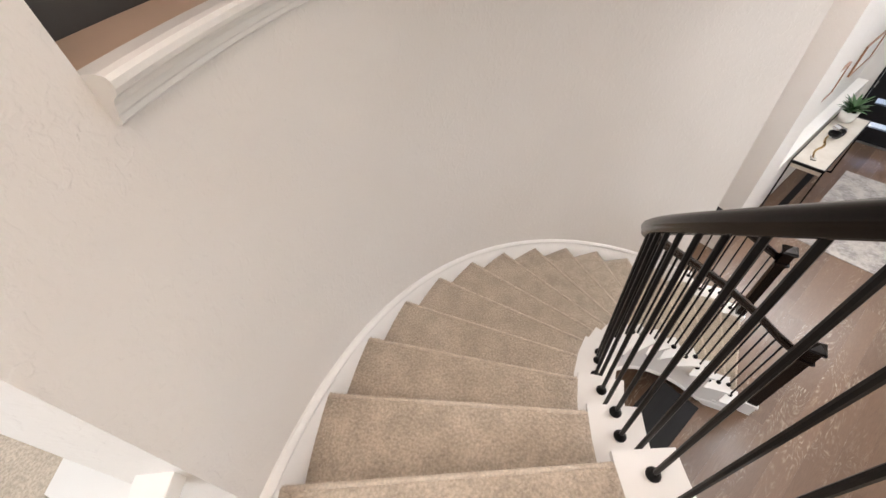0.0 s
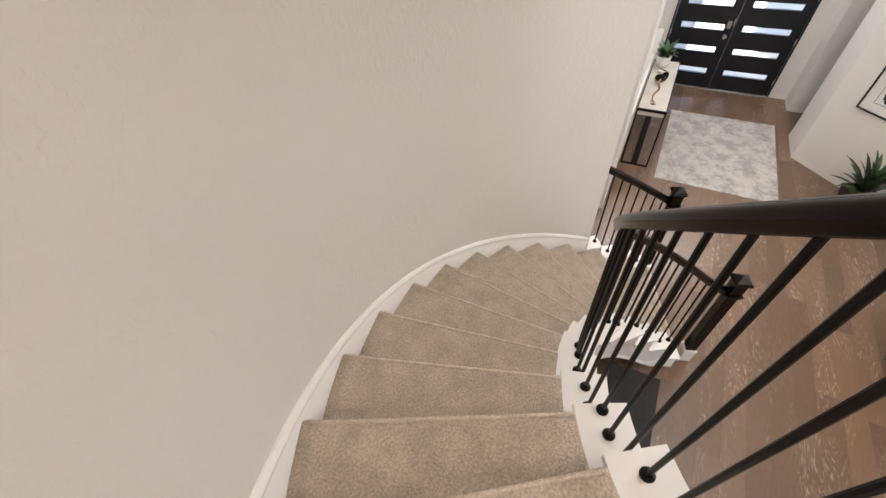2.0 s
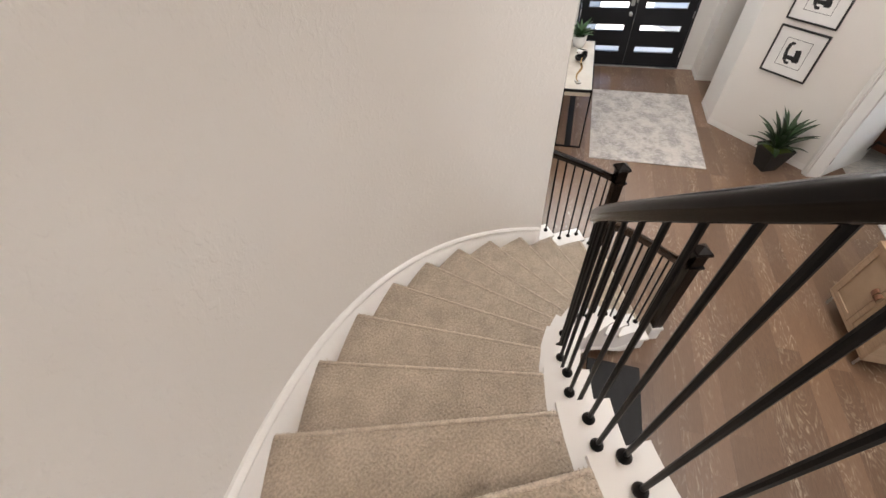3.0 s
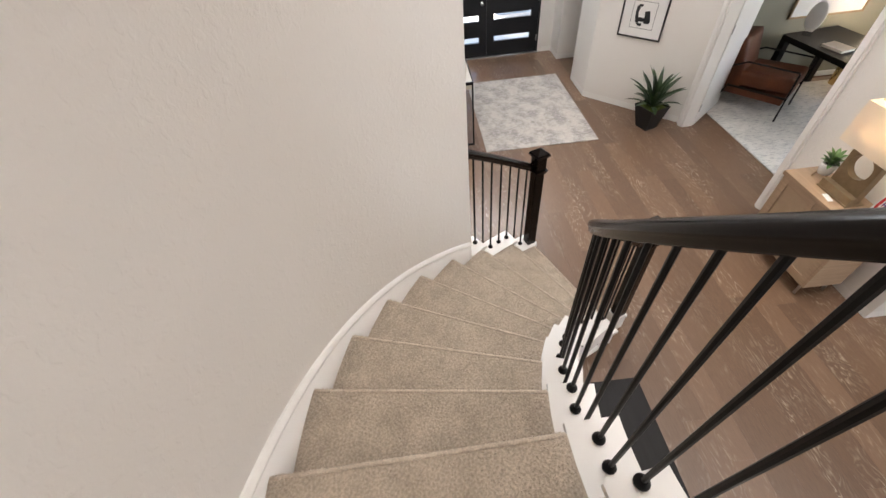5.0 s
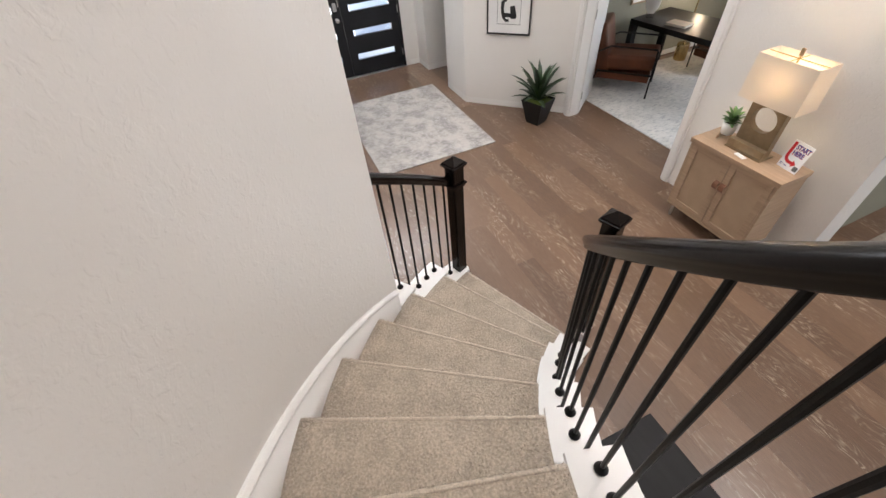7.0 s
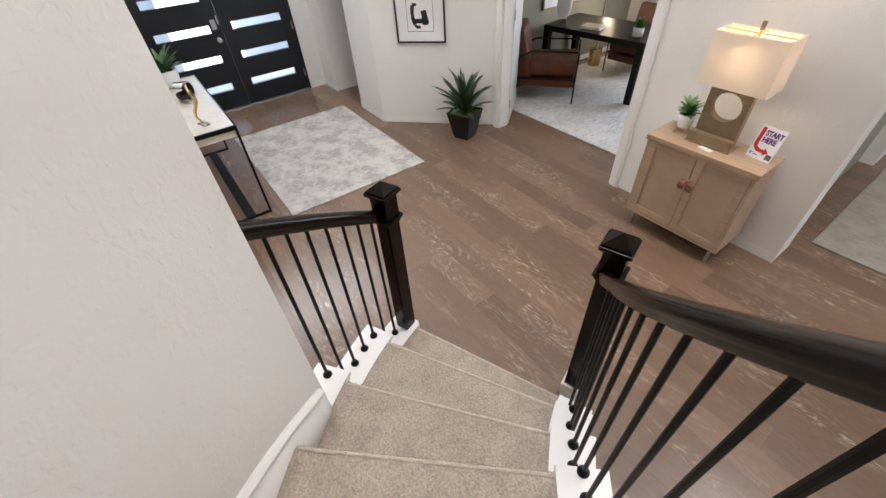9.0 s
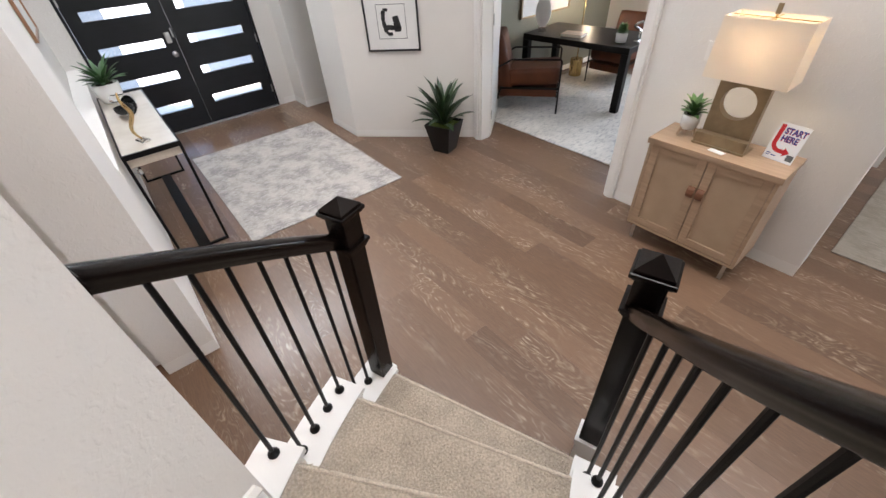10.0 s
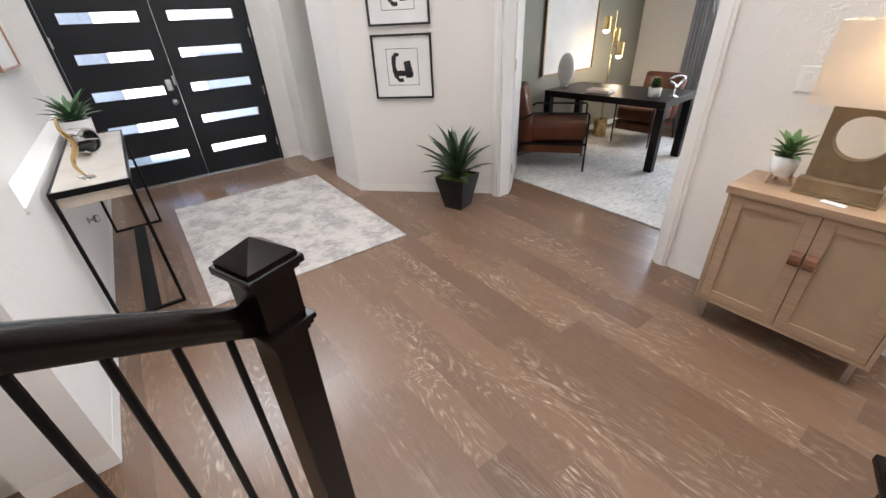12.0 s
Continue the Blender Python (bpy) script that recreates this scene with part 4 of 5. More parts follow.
def succulent(name, m, pot_profile, leaves, length, width, label, pot_mat, pot_label, seed, leaf_mat, up=0.55, square=None, spread=1.0, hw=0.03):
    rnd = random.Random(seed)
    t = thing(name, m, label, "potted plant")
    bm = bmesh.new()
    if square:
        w0, w1, h = square
        th = 0.012
        rings = []
        for w, z in ((w0, 0.0), (w1, h), (w1 - th, h), (w1 - th - 0.02, h - 0.05)):
            rings.append([bm.verts.new((x * w, y * w, z)) for x, y in ((-1, -1), (1, -1), (1, 1), (-1, 1))])
        for a, b in zip(rings, rings[1:]):
            for k in range(4):
                bm.faces.new((a[k], a[(k + 1) % 4], b[(k + 1) % 4], b[k]))
        bm.faces.new(rings[0][::-1])
        bm.faces.new(rings[-1])
        top, inner_r = h - 0.03, w1 - 0.02
    else:
        lathe(bm, pot_profile, 28)
        top, inner_r = pot_profile[-1][1], pot_profile[-1][0]
    part("pot", bm, pot_mat, t, pot_label, smooth=not square)
    bm = bmesh.new()
    if square:
        bmesh.ops.create_grid(bm, x_segments=14, y_segments=14, size=inner_r * 0.97)
    else:
        bmesh.ops.create_grid(bm, x_segments=10, y_segments=10, size=inner_r * 0.68)
    for v in bm.verts:
        v.co.z = top + 0.012 + 0.018 * noise.noise(v.co * 30 + Vector((seed, 0, 0)))
    part("moss", bm, MOSS if square else SOIL, t, "mossy top dressing" if square else "dark potting soil")
    for i in range(leaves):
        bm = bmesh.new()
        tier = i / leaves
        az = i * 2.39996 + rnd.uniform(-0.2, 0.2)
        el = (0.12 + 1.25 * tier ** 0.8) * up / 0.55 + rnd.uniform(-0.1, 0.1)
        el = min(el, 1.45)
        L = length * (0.72 + 0.38 * rnd.random()) * (0.8 + 0.25 * tier)
        root = Vector((math.cos(az) * inner_r * 0.18, math.sin(az) * inner_r * 0.18, top + 0.005 + hw * tier))
        tip = root + Vector((math.cos(az) * math.cos(el) * spread, math.sin(az) * math.cos(el) * spread, math.sin(el))) * L
        blade(bm, root, tip, width * rnd.uniform(0.85, 1.1), L * 0.10, 0.35)
        part("leaf", bm, leaf_mat, t, smooth=False)
    return t


succulent("potted_agave", FM @ pose(3.145, 0.30, 0, 0, 0, 20), None, 32, 0.47, 0.040, "spiky green agave in a black tapered pot on the oak floor", BLACKPOT,
          "glossy black tapered pot", 3, LEAF, up=0.50, square=(0.092, 0.155, 0.315), hw=0.07)
succulent("console_succulent", FM @ pose(4.60, 2.93, 0.887), [(0.06, 0.0), (0.080, 0.004), (0.098, 0.06), (0.106, 0.155), (0.098, 0.158), (0.094, 0.138)], 38, 0.23, 0.026,
          "green succulent in a white pot on the console", WHITEPOT, "white ceramic pot", 5, LEAF3, up=0.36)
cs = succulent("cabinet_succulent", FM @ pose(0.841, 0.086, 0.864), [(0.034, 0.0), (0.046, 0.004), (0.054, 0.05), (0.054, 0.094), (0.050, 0.096), (0.047, 0.082)], 24, 0.125, 0.022,
               "small green succulent in a white pot on wooden feet", WHITEPOT, "white ceramic pot", 8, LEAF2, up=0.42)
for k in range(3):
    a = 2.1 * k + 0.9
    bm = bmesh.new()
    tube(bm, [(0.040 * math.cos(a), 0.040 * math.sin(a), 0.010), (0.060 * math.cos(a), 0.060 * math.sin(a), -0.040)], [0.011, 0.008], 8)
    part("wooden_foot", bm, OAK, cs, "turned wooden foot")

# console ornaments
t = thing("gold_sculpture", FM @ pose(3.37, 2.88, 0.887, 0, 0, 20), "polished gold looped sculpture on a clear base", "sculpture")
bm = boxed(-0.05, 0.05, -0.03, 0.03, 0.0, 0.012, 0.003)
part("base", bm, CRYSTAL, t, "clear acrylic base")
bm = bmesh.new()
pts, rad = [], []
for i in range(33):
    f = i / 32
    pts.append((0.040 * math.sin(f * 5.5) * (1 - 0.3 * f), 0.02 * math.sin(f * 9), 0.012 + 0.33 * f))
    rad.append(0.006 + 0.009 * math.sin(math.pi * f))
tube(bm, pts, rad, 12)
part("loop", bm, GOLD, t, "polished gold loop", smooth=True)
t = thing("curled_bowl", FM @ pose(4.03, 2.89, 0.887, 0, 0, -30), "black and silver curled sculpture bowl on the console", "sculpture")
bm = bmesh.new()
rows = []
for i in range(29):
    a = radians(-140 + 10 * i)
    w = 0.035 + 0.03 * math.sin(math.pi * i / 28)
    rows.append(((0.085 * math.cos(a), 0.0, 0.088 + 0.085 * math.sin(a)), w))
rings = []
for (x, y, z), w in rows:
    n = Vector((x, 0, z - 0.088)).normalized() * 0.010
    rings.append([bm.verts.new((x - n.x, -w, z - n.z)), bm.verts.new((x - n.x, w, z - n.z)), bm.verts.new((x + n.x * 0.3, w, z + n.z * 0.3)), bm.verts.new((x + n.x * 0.3, -w, z + n.z * 0.3))])
for a, b in zip(rings, rings[1:]):
    for k in range(4):
        bm.faces.new((a[k], a[(k + 1) % 4], b[(k + 1) % 4], b[k]))
bm.faces.new(rings[0])
bm.faces.new(rings[-1])
part("shell", bm, CHROME, t, smooth=False)
bm = bmesh.new()
lathe(bm, [(0.0, 0.012), (0.05, 0.02), (0.068, 0.05), (0.072, 0.08), (0.066, 0.08), (0.055, 0.045), (0.0, 0.035)], 24)
part("inner_cup", bm, BLACKPOT, t, "black inner cup", smooth=True)
t = thing("crystal_knob", FM @ pose(4.05, 3.078, 0.42, 90, 0, 0), "faceted glass door knob on the low white wall", "door knob")
bm = bmesh.new()
lathe(bm, [(0.024, 0.0), (0.024, 0.006), (0.010, 0.010), (0.010, 0.03)], 16)
part("rose", bm, NICKEL, t, "nickel rose")
bm = bmesh.new()
lathe(bm, [(0.012, 0.03), (0.026, 0.038), (0.030, 0.052), (0.024, 0.066), (0.012, 0.072)], 8)
part("knob", bm, CRYSTAL, t, "faceted glass knob")


# framed pictures
def picture(name, m, w, h, frame_mat, label, art, depth=0.025, rail=0.017):
    t = thing(name, m, label, "framed picture", "framed pictures")
    bm = bmesh.new()
    for x0, x1, z0, z1 in ((-w / 2, w / 2, -h / 2, -h / 2 + rail), (-w / 2, w / 2, h / 2 - rail, h / 2), (-w / 2, -w / 2 + rail, -h / 2 + rail, h / 2 - rail),
                           (w / 2 - rail, w / 2, -h / 2 + rail, h / 2 - rail)):
        box(bm, x0, x1, 0.0, depth, z0, z1, 0.002)
    part("frame", bm, frame_mat, t)
    part("mat_board", boxed(-w / 2 + rail, w / 2 - rail, 0.002, 0.010, -h / 2 + rail, h / 2 - rail), PAPER, t, "white mat board")
    if art:
        bm = bmesh.new()
        a, b, k = 0.148, 0.155, 0.005
        for x0, x1, z0, z1 in ((-a, a, -b, -b + k), (-a, a, b - k, b), (-a, -a + k, -b + k, b - k), (a - k, a, -b + k, b - k)):
            box(bm, x0, x1, 0.0102, 0.0112, z0, z1)
        part("inner_border", bm, GREYINK, t, "thin dark inner border")
        rnd = random.Random(art)
        for pts, wd in (([(-0.075, 0.10), (-0.085, 0.03), (-0.075, -0.05), (-0.06, -0.09)], 0.020), ([(-0.075, 0.10), (-0.045, 0.108), (-0.032, 0.098)], 0.016),
                        ([(-0.09, -0.055), (-0.02, -0.05), (0.05, -0.055), (0.095, -0.05)], 0.024), ([(0.04, 0.05), (0.052, -0.01), (0.058, -0.09)], 0.032),
                        ([(-0.06, -0.09), (-0.03, -0.115), (0.0, -0.105)], 0.016)):
            bm = bmesh.new()
            row = []
            fine = [Vector(pts[i]).lerp(Vector(pts[i + 1]), f / 5) for i in range(len(pts) - 1) for f in range(5)] + [Vector(pts[-1])]
            for i, p in enumerate(fine):
                q = fine[min(i + 1, len(fine) - 1)] - fine[max(i - 1, 0)]
                n = Vector((-q.y, q.x)).normalized() * wd * rnd.uniform(0.75, 1.15)
                row.append([bm.verts.new((s * c.x, y, c.y)) for y in (0.0103, 0.0110) for s, c in ((-1, p - n), (-1, p + n))])
            for a2, b2 in zip(row, row[1:]):
                for i, j in ((0, 1), (1, 3), (3, 2), (2, 0)):
                    bm.faces.new((a2[i], a2[j], b2[j], b2[i]))
            bm.faces.new((row[0][0], row[0][1], row[0][3], row[0][2]))
            bm.faces.new((row[-1][0], row[-1][1], row[-1][3], row[-1][2]))
            part("brush_stroke", bm, INK, t, "black brush stroke")
    return t


ang = math.degrees(math.atan2(0.98, 1.03))
for zc in (1.225, 1.830):
    s = 0.60 / math.hypot(0.98, 1.03)
    u, v = 4.18 - 1.03 * s, 0.84 - 0.98 * s
    picture("framed_print", FM @ pose(u, v, zc, 0, 0, ang) @ pose(0, 0.003, 0), 0.555, 0.54, FRAME, "black framed abstract brush print on the angled wall", 11 if zc < 1.5 else 12)
for u in (3.65, 5.1):
    picture("framed_print", FM @ pose(u, 3.208, 1.60, 0, 0, 180) @ pose(0, 0.002, 0), 0.86, 0.40, COPPER, "copper framed print on the console wall", 0)

# outlets and switch plates
t = thing("outlet_plate", FM @ pose(3.49, 0.186, 0.36, 0, 0, ang), "white electrical outlet plate on the angled wall", "outlet")
part("plate", boxed(-0.036, 0.036, 0.0, 0.005, -0.058, 0.058, 0.002), TRIM, t)
for z in (-0.022, 0.022):
    part("socket", boxed(-0.016, 0.016, 0.0052, 0.007, z - 0.015, z + 0.015, 0.002), WHITEPOT, t, "white socket face")
t = thing("light_switch", FM @ pose(0.93, -0.138, 1.27), "white light switch plate beside the study opening", "light switch")
part("plate", boxed(-0.036, 0.036, 0.0, 0.005, -0.058, 0.058, 0.002), TRIM, t)
for x in (0.0,):
    part("rocker", boxed(x - 0.016, x + 0.016, 0.0052, 0.009, -0.033, 0.033, 0.002), WHITEPOT, t, "white rocker")
t = thing("doorbell_plate", FM @ pose(6.018, 0.96, 1.53, 0, 0, 90), "small white alarm plate beside the front door", "wall plate")
part("plate", boxed(-0.02, 0.02, 0.0, 0.008, -0.04, 0.04, 0.002), TRIM, t)


# cabinet with two doors
def cabinet():
    t = thing("oak_cabinet", FM @ pose(0.594, 0.110, 0), "washed oak cabinet with two panelled doors on thin metal legs", "cabinet")
    hu, hv = 0.377, 0.165
    z0, z1 = 0.140, 0.783
    bm = bmesh.new()
    box(bm, -hu, -hu + 0.02, -hv, hv, z0, z1, 0.002)
    box(bm, hu - 0.02, hu, -hv, hv, z0, z1, 0.002)
    box(bm, -hu + 0.02, hu - 0.02, -hv, hv, z0, z0 + 0.02, 0.001)
    box(bm, -hu + 0.02, hu - 0.02, -hv, -hv + 0.01, z0 + 0.02, z1, 0.0)
    part("body", bm, OAK, t)
    part("top", boxed(-hu - 0.012, hu + 0.012, -hv, hv + 0.012, z1, z1 + 0.040, 0.003), OAKTOP, t, "washed oak top")
    for s in (-1, 1):
        x0, x1 = (-hu + 0.022, -0.002) if s < 0 else (0.002, hu - 0.022)
        bm = bmesh.new()
        y0, y1 = hv - 0.018, hv
        st = 0.052
        za, zb = z0 + 0.024, z1 - 0.004
        box(bm, x0, x0 + st, y0, y1, za, zb, 0.002)
        box(bm, x1 - st, x1, y0, y1, za, zb, 0.002)
        box(bm, x0 + st, x1 - st, y0, y1, za, za + st, 0.002)
        box(bm, x0 + st, x1 - st, y0, y1, zb - st, zb, 0.002)
        d = part("door", bm, OAK, t)
        part("panel", boxed(x0 + st - 0.003, x1 - st + 0.003, y0, y1 - 0.010, za + st - 0.003, zb - st + 0.003), CANE, d, "woven tan inset panel")
        xh = s * 0.028
        bm = bmesh.new()
        rows = []
        for y, z in ((0.0, 0.038), (0.010, 0.036), (0.020, 0.022), (0.024, 0.0), (0.020, -0.022), (0.010, -0.034)):
            rows.append([bm.verts.new((xh - 0.022, y1 + y, z + 0.555)), bm.verts.new((xh + 0.022, y1 + y, z + 0.555)), bm.verts.new((xh + 0.022, y1 + y + 0.004, z + 0.555)), bm.verts.new((xh - 0.022, y1 + y + 0.004, z + 0.555))])
        for a, b in zip(rows, rows[1:]):
            for k in range(4):
                bm.faces.new((a[k], a[(k + 1) % 4], b[(k + 1) % 4], b[k]))
        bm.faces.new(rows[0])
        bm.faces.new(rows[-1])
        part("handle", bm, TABLEATHER, d, "folded saddle leather tab handle")
    for x in (-hu + 0.05, hu - 0.05):
        for y in (-hv + 0.04, hv - 0.04):
            bm = bmesh.new()
            box(bm, x - 0.012, x + 0.012, y - 0.003, y + 0.003, 0.001, z0)
            part("leg", bm, NICKEL, t, "thin grey metal leg")
    return t


cabinet()


def table_lamp():
    t = thing("table_lamp", FM @ pose(0.612, 0.090, 0.8235), "bronze block table lamp with round hole and lit linen shade", "table lamp")
    part("foot", boxed(-0.15, 0.15, -0.06, 0.09, 0.0, 0.012, 0.002), BRONZE, t, "bronze foot plate")
    bm = bmesh.new()
    th, w, h, r, cz = 0.028, 0.132, 0.395, 0.094, 0.262
    seg = 32
    ring = {}
    for y in (-th, th):
        inner_v, outer_v = [], []
        for k in range(seg):
            a = 2 * math.pi * (k + 0.5) / seg
            c, s = math.cos(a), math.sin(a)
            inner_v.append(bm.verts.new((r * c, y, cz + r * s)))
            kx = w / abs(c) if abs(c) > 1e-6 else 1e9
            kz = ((h - cz) if s > 0 else (cz - 0.012)) / abs(s) if abs(s) > 1e-6 else 1e9
            k2 = min(kx, kz)
            outer_v.append(bm.verts.new((k2 * c, y, cz + k2 * s)))
        ring[y] = (inner_v, outer_v)
    corners = {y: [bm.verts.new((x, y, z)) for x, z in ((w, h), (-w, h), (-w, 0.012), (w, 0.012))] for y in (-th, th)}
    for y in (-th, th):
        iv, ov = ring[y]
        for k in range(seg):
            j = (k + 1) % seg
            a, b = ov[k].co, ov[j].co
            same = abs(a.x - b.x) < 1e-5 or abs(a.z - b.z) < 1e-5
            if same:
                bm.faces.new((iv[k], iv[j], ov[j], ov[k]))
            else:
                c = min(corners[y], key=lambda q: (q.co - a).length + (q.co - b).length)
                bm.faces.new((iv[k], iv[j], ov[j], c, ov[k]))
    iA, iB = ring[-th][0], ring[th][0]
    for k in range(seg):
        bm.faces.new((iA[k], iA[(k + 1) % seg], iB[(k + 1) % seg], iB[k]))
    cA, cB = corners[-th], corners[th]
    for k in range(4):
        bm.faces.new((cA[k], cA[(k + 1) % 4], cB[(k + 1) % 4], cB[k]))
    part("block", bm, BRONZE, t, "bronze slab with a round hole")
    part("plinth", boxed(-0.145, 0.145, 0.030, 0.082, 0.0125, 0.075, 0.003), BRONZE, t, "bronze plinth block")
    bm = bmesh.new()
    tube(bm, [(0, 0, 0.396), (0, 0, 0.72)], 0.006, 8)
    part("stem", bm, BRASS, t, "brass stem")
    part("finial", boxed(-0.012, 0.012, -0.006, 0.006, 0.715, 0.765, 0.003), BRONZE, t, "flat bronze finial")
    # open rectangular shade, slightly wider at the bottom
    bm = bmesh.new()
    rings = []
    for x, y, z in ((0.212, 0.112, 0.396), (0.205, 0.105, 0.706), (0.202, 0.102, 0.706), (0.209, 0.109, 0.396)):
        rings.append([bm.verts.new((sx * x, sy * y, z)) for sx, sy in ((-1, -1), (1, -1), (1, 1), (-1, 1))])
    for a, b in zip(rings, rings[1:] + rings[:1]):
        for k in range(4):
            bm.faces.new((a[k], a[(k + 1) % 4], b[(k + 1) % 4], b[k]))
    part("shade", bm, SHADE, t, "off-white linen shade lit from inside")
    bm = bmesh.new()
    for x0, x1, y0, y1 in ((-0.200, 0.200, -0.004, 0.004), (-0.004, 0.004, -0.101, -0.0045), (-0.004, 0.004, 0.0045, 0.101)):
        box(bm, x0, x1, y0, y1, 0.698, 0.702)
    part("shade_spider", bm, BRASS, t, "thin brass shade frame")
    bm = bmesh.new()
    lathe(bm, [(0.012, 0.50), (0.016, 0.52), (0.028, 0.56), (0.026, 0.585), (0.010, 0.605)], 16)
    bulb = part("bulb", bm, BULB, t, "glowing warm bulb", smooth=True)
    bulb.visible_shadow = False
    return t


table_lamp()
lamp("table_lamp_light", "POINT", FM @ pose(0.612, 0.090, 1.39), 0.15, WARM, radius=0.08)


def sign():
    t = thing("sign_card", FM @ pose(0.318, 0.095, 0.8237, 0, 0, 172) @ pose(0, 0, 0, -14, 0, 0), "white card sign with red arrow and blue words", "sign")
    w, h = 0.152, 0.205
    part("card", boxed(-w / 2, w / 2, -0.002, 0.002, 0.0, h, 0.0008), CARD, t)
    bm = bmesh.new()

    def stroke(pts, wd):
        row = []
        for i, p in enumerate(pts):
            p = Vector(p)
            q = Vector(pts[min(i + 1, len(pts) - 1)]) - Vector(pts[max(i - 1, 0)])
            n = Vector((-q.y, q.x)).normalized() * wd / 2
            row.append([bm.verts.new((c.x, y, c.y)) for y in (-0.0022, -0.0030) for c in (p - n, p + n)])
        for a, b in zip(row, row[1:]):
            for i, j in ((0, 1), (1, 3), (3, 2), (2, 0)):
                bm.faces.new((a[i], a[j], b[j], b[i]))
        bm.faces.new((row[0][0], row[0][1], row[0][3], row[0][2]))
        bm.faces.new((row[-1][0], row[-1][1], row[-1][3], row[-1][2]))

    pts = [(-0.055, 0.195), (-0.055, 0.095)]
    for k in range(1, 9):
        a = math.pi + k * math.pi / 16
        pts.append((-0.015 + 0.040 * math.cos(a), 0.095 + 0.040 * math.sin(a)))
    pts.append((0.010, 0.055))
    stroke(pts, 0.022)
    a = [bm.verts.new((x, -0.0022, z)) for x, z in ((0.010, 0.030), (0.040, 0.055), (0.010, 0.080))]
    b = [bm.verts.new((x, -0.0030, z)) for x, z in ((0.010, 0.030), (0.040, 0.055), (0.010, 0.080))]
    bm.faces.new(a)
    bm.faces.new(b[::-1])
    for k in range(3):
        bm.faces.new((a[k], a[(k + 1) % 3], b[(k + 1) % 3], b[k]))
    part("red_arrow", bm, RED, t, "bold red bent arrow")
    for text, z in (("START", 0.152), ("HERE", 0.110)):
        for mat, dx, y, off in ((RED, 0.0012, -0.0024, 0.0022), (BLUE, 0.0, -0.0034, 0.0012)):
            cu = bpy.data.curves.new("word", "FONT")
            cu.body, cu.size, cu.extrude, cu.offset = text, 0.046, 0.0004, off
            cu.align_x = "LEFT"
            cu.materials.append(mat)
            ob = new("word", cu)
            ob.parent = t
            ob.matrix_basis = pose(-0.036 + dx, y, z - dx, 90, 0, 0) @ Matrix.Diagonal((0.78, 1, 1, 1))
    bm = boxed(0.036, 0.070, -0.0026, -0.0021, 0.014, 0.048)
    part("print_block", bm, GREYINK, t, "small dark printed square")
    for k, (x0, x1, z) in enumerate(((-0.066, -0.044, 0.030), (-0.066, -0.05, 0.020), (-0.04, -0.015, 0.022))):
        part("print_line", boxed(x0, x1, -0.0026, -0.0021, z, z + 0.005), BLUE, t, "small blue printed bar")
    return t


sign()
t = thing("business_card", FM @ pose(0.594, 0.211, 0.8237, 0, 0, -12), "small blank white card lying on the cabinet top", "card")
part("card", boxed(-0.045, 0.045, -0.020, 0.020, 0.0, 0.004, 0.001), CARD, t)

# ---- stair well: black table ----
t = thing("black_table", FM @ pose(-1.32, 2.40, 0), "plain black wooden side table inside the stair well", "table")
part("tabletop", boxed(-0.71, 0.71, -0.18, 0.18, 0.685, 0.72, 0.004), BLACKWOOD, t)
for x in (-0.68, 0.64):
    for y in (-0.15, 0.11):
        part("leg", boxed(x, x + 0.04, y, y + 0.04, 0.001, 0.684, 0.002), BLACKWOOD, t)

# ---- hall beyond the cabinet ----
rug("runner_rug", -1.11, -0.14, -3.5, -0.61, RUG3, "oatmeal woven runner rug in the side hall")

# ---- study ----
rug("study_rug", 0.6, 3.8, -3.3, -0.63, RUG2, "cream flecked area rug on the study floor", 0.014)


def desk():
    t = thing("writing_desk", FM @ pose(3.12, -2.13, 0.0, 0, 0, 5.5), "black wooden parsons desk standing on the cream rug", "desk")
    hu, hv = 0.73, 0.41
    part("desktop", boxed(-hu, hu, -hv, hv, 0.69, 0.76, 0.003), BLACKWOOD, t)
    for x in (-hu, hu - 0.085):
        for y in (-hv, hv - 0.085):
            part("leg", boxed(x, x + 0.085, y, y + 0.085, 0.015, 0.689, 0.003), BLACKWOOD, t)
    return t


desk()


def armchair(m, label, high=0.0):
    """Leather lounge chair on a black metal frame; it faces local -x."""
    t = thing("leather_armchair", m, label, "armchair", "study chairs")
    bm = boxed(-0.31, 0.24, -0.245, 0.245, 0.285, 0.455, 0.045)
    for v in bm.verts:
        v.co.z += 0.05 * (-v.co.x) + 0.02
    part("seat_cushion", bm, LEATHER, t, "cognac leather seat cushion", smooth=True)
    bm = boxed(-0.095, 0.095, -0.250, 0.250, -0.12, 0.44 + high, 0.05)
    bm.transform(pose(0.29, 0, 0.36, 0, 14, 0))
    part("back_cushion", bm, LEATHER, t, "cognac leather back cushion", smooth=True)
    part("seat_base", boxed(-0.29, 0.33, -0.240, 0.240, 0.190, 0.284, 0.010), LEATHER, t, "brown leather seat sling")
    for s in (-1, 1):
        bm = bmesh.new()
        y = 0.255 * s
        tube(bm, [(-0.31, y, 0.015), (-0.31, y, 0.56), (-0.30, y, 0.575), (0.20, y, 0.575), (0.34, y, 0.50)], 0.010, 8)
        part("arm", bm, IRON, t, "black metal arm and front leg")
        bm = bmesh.new()
        tube(bm, [(0.30, y, 0.30), (0.40, y, 0.015)], 0.010, 8)
        part("back_leg", bm, IRON, t, "black metal back leg")
        part("side_rail", boxed(-0.31, 0.31, y - 0.008, y + 0.008, 0.275, 0.295), IRON, t, "black metal side rail")
    return t


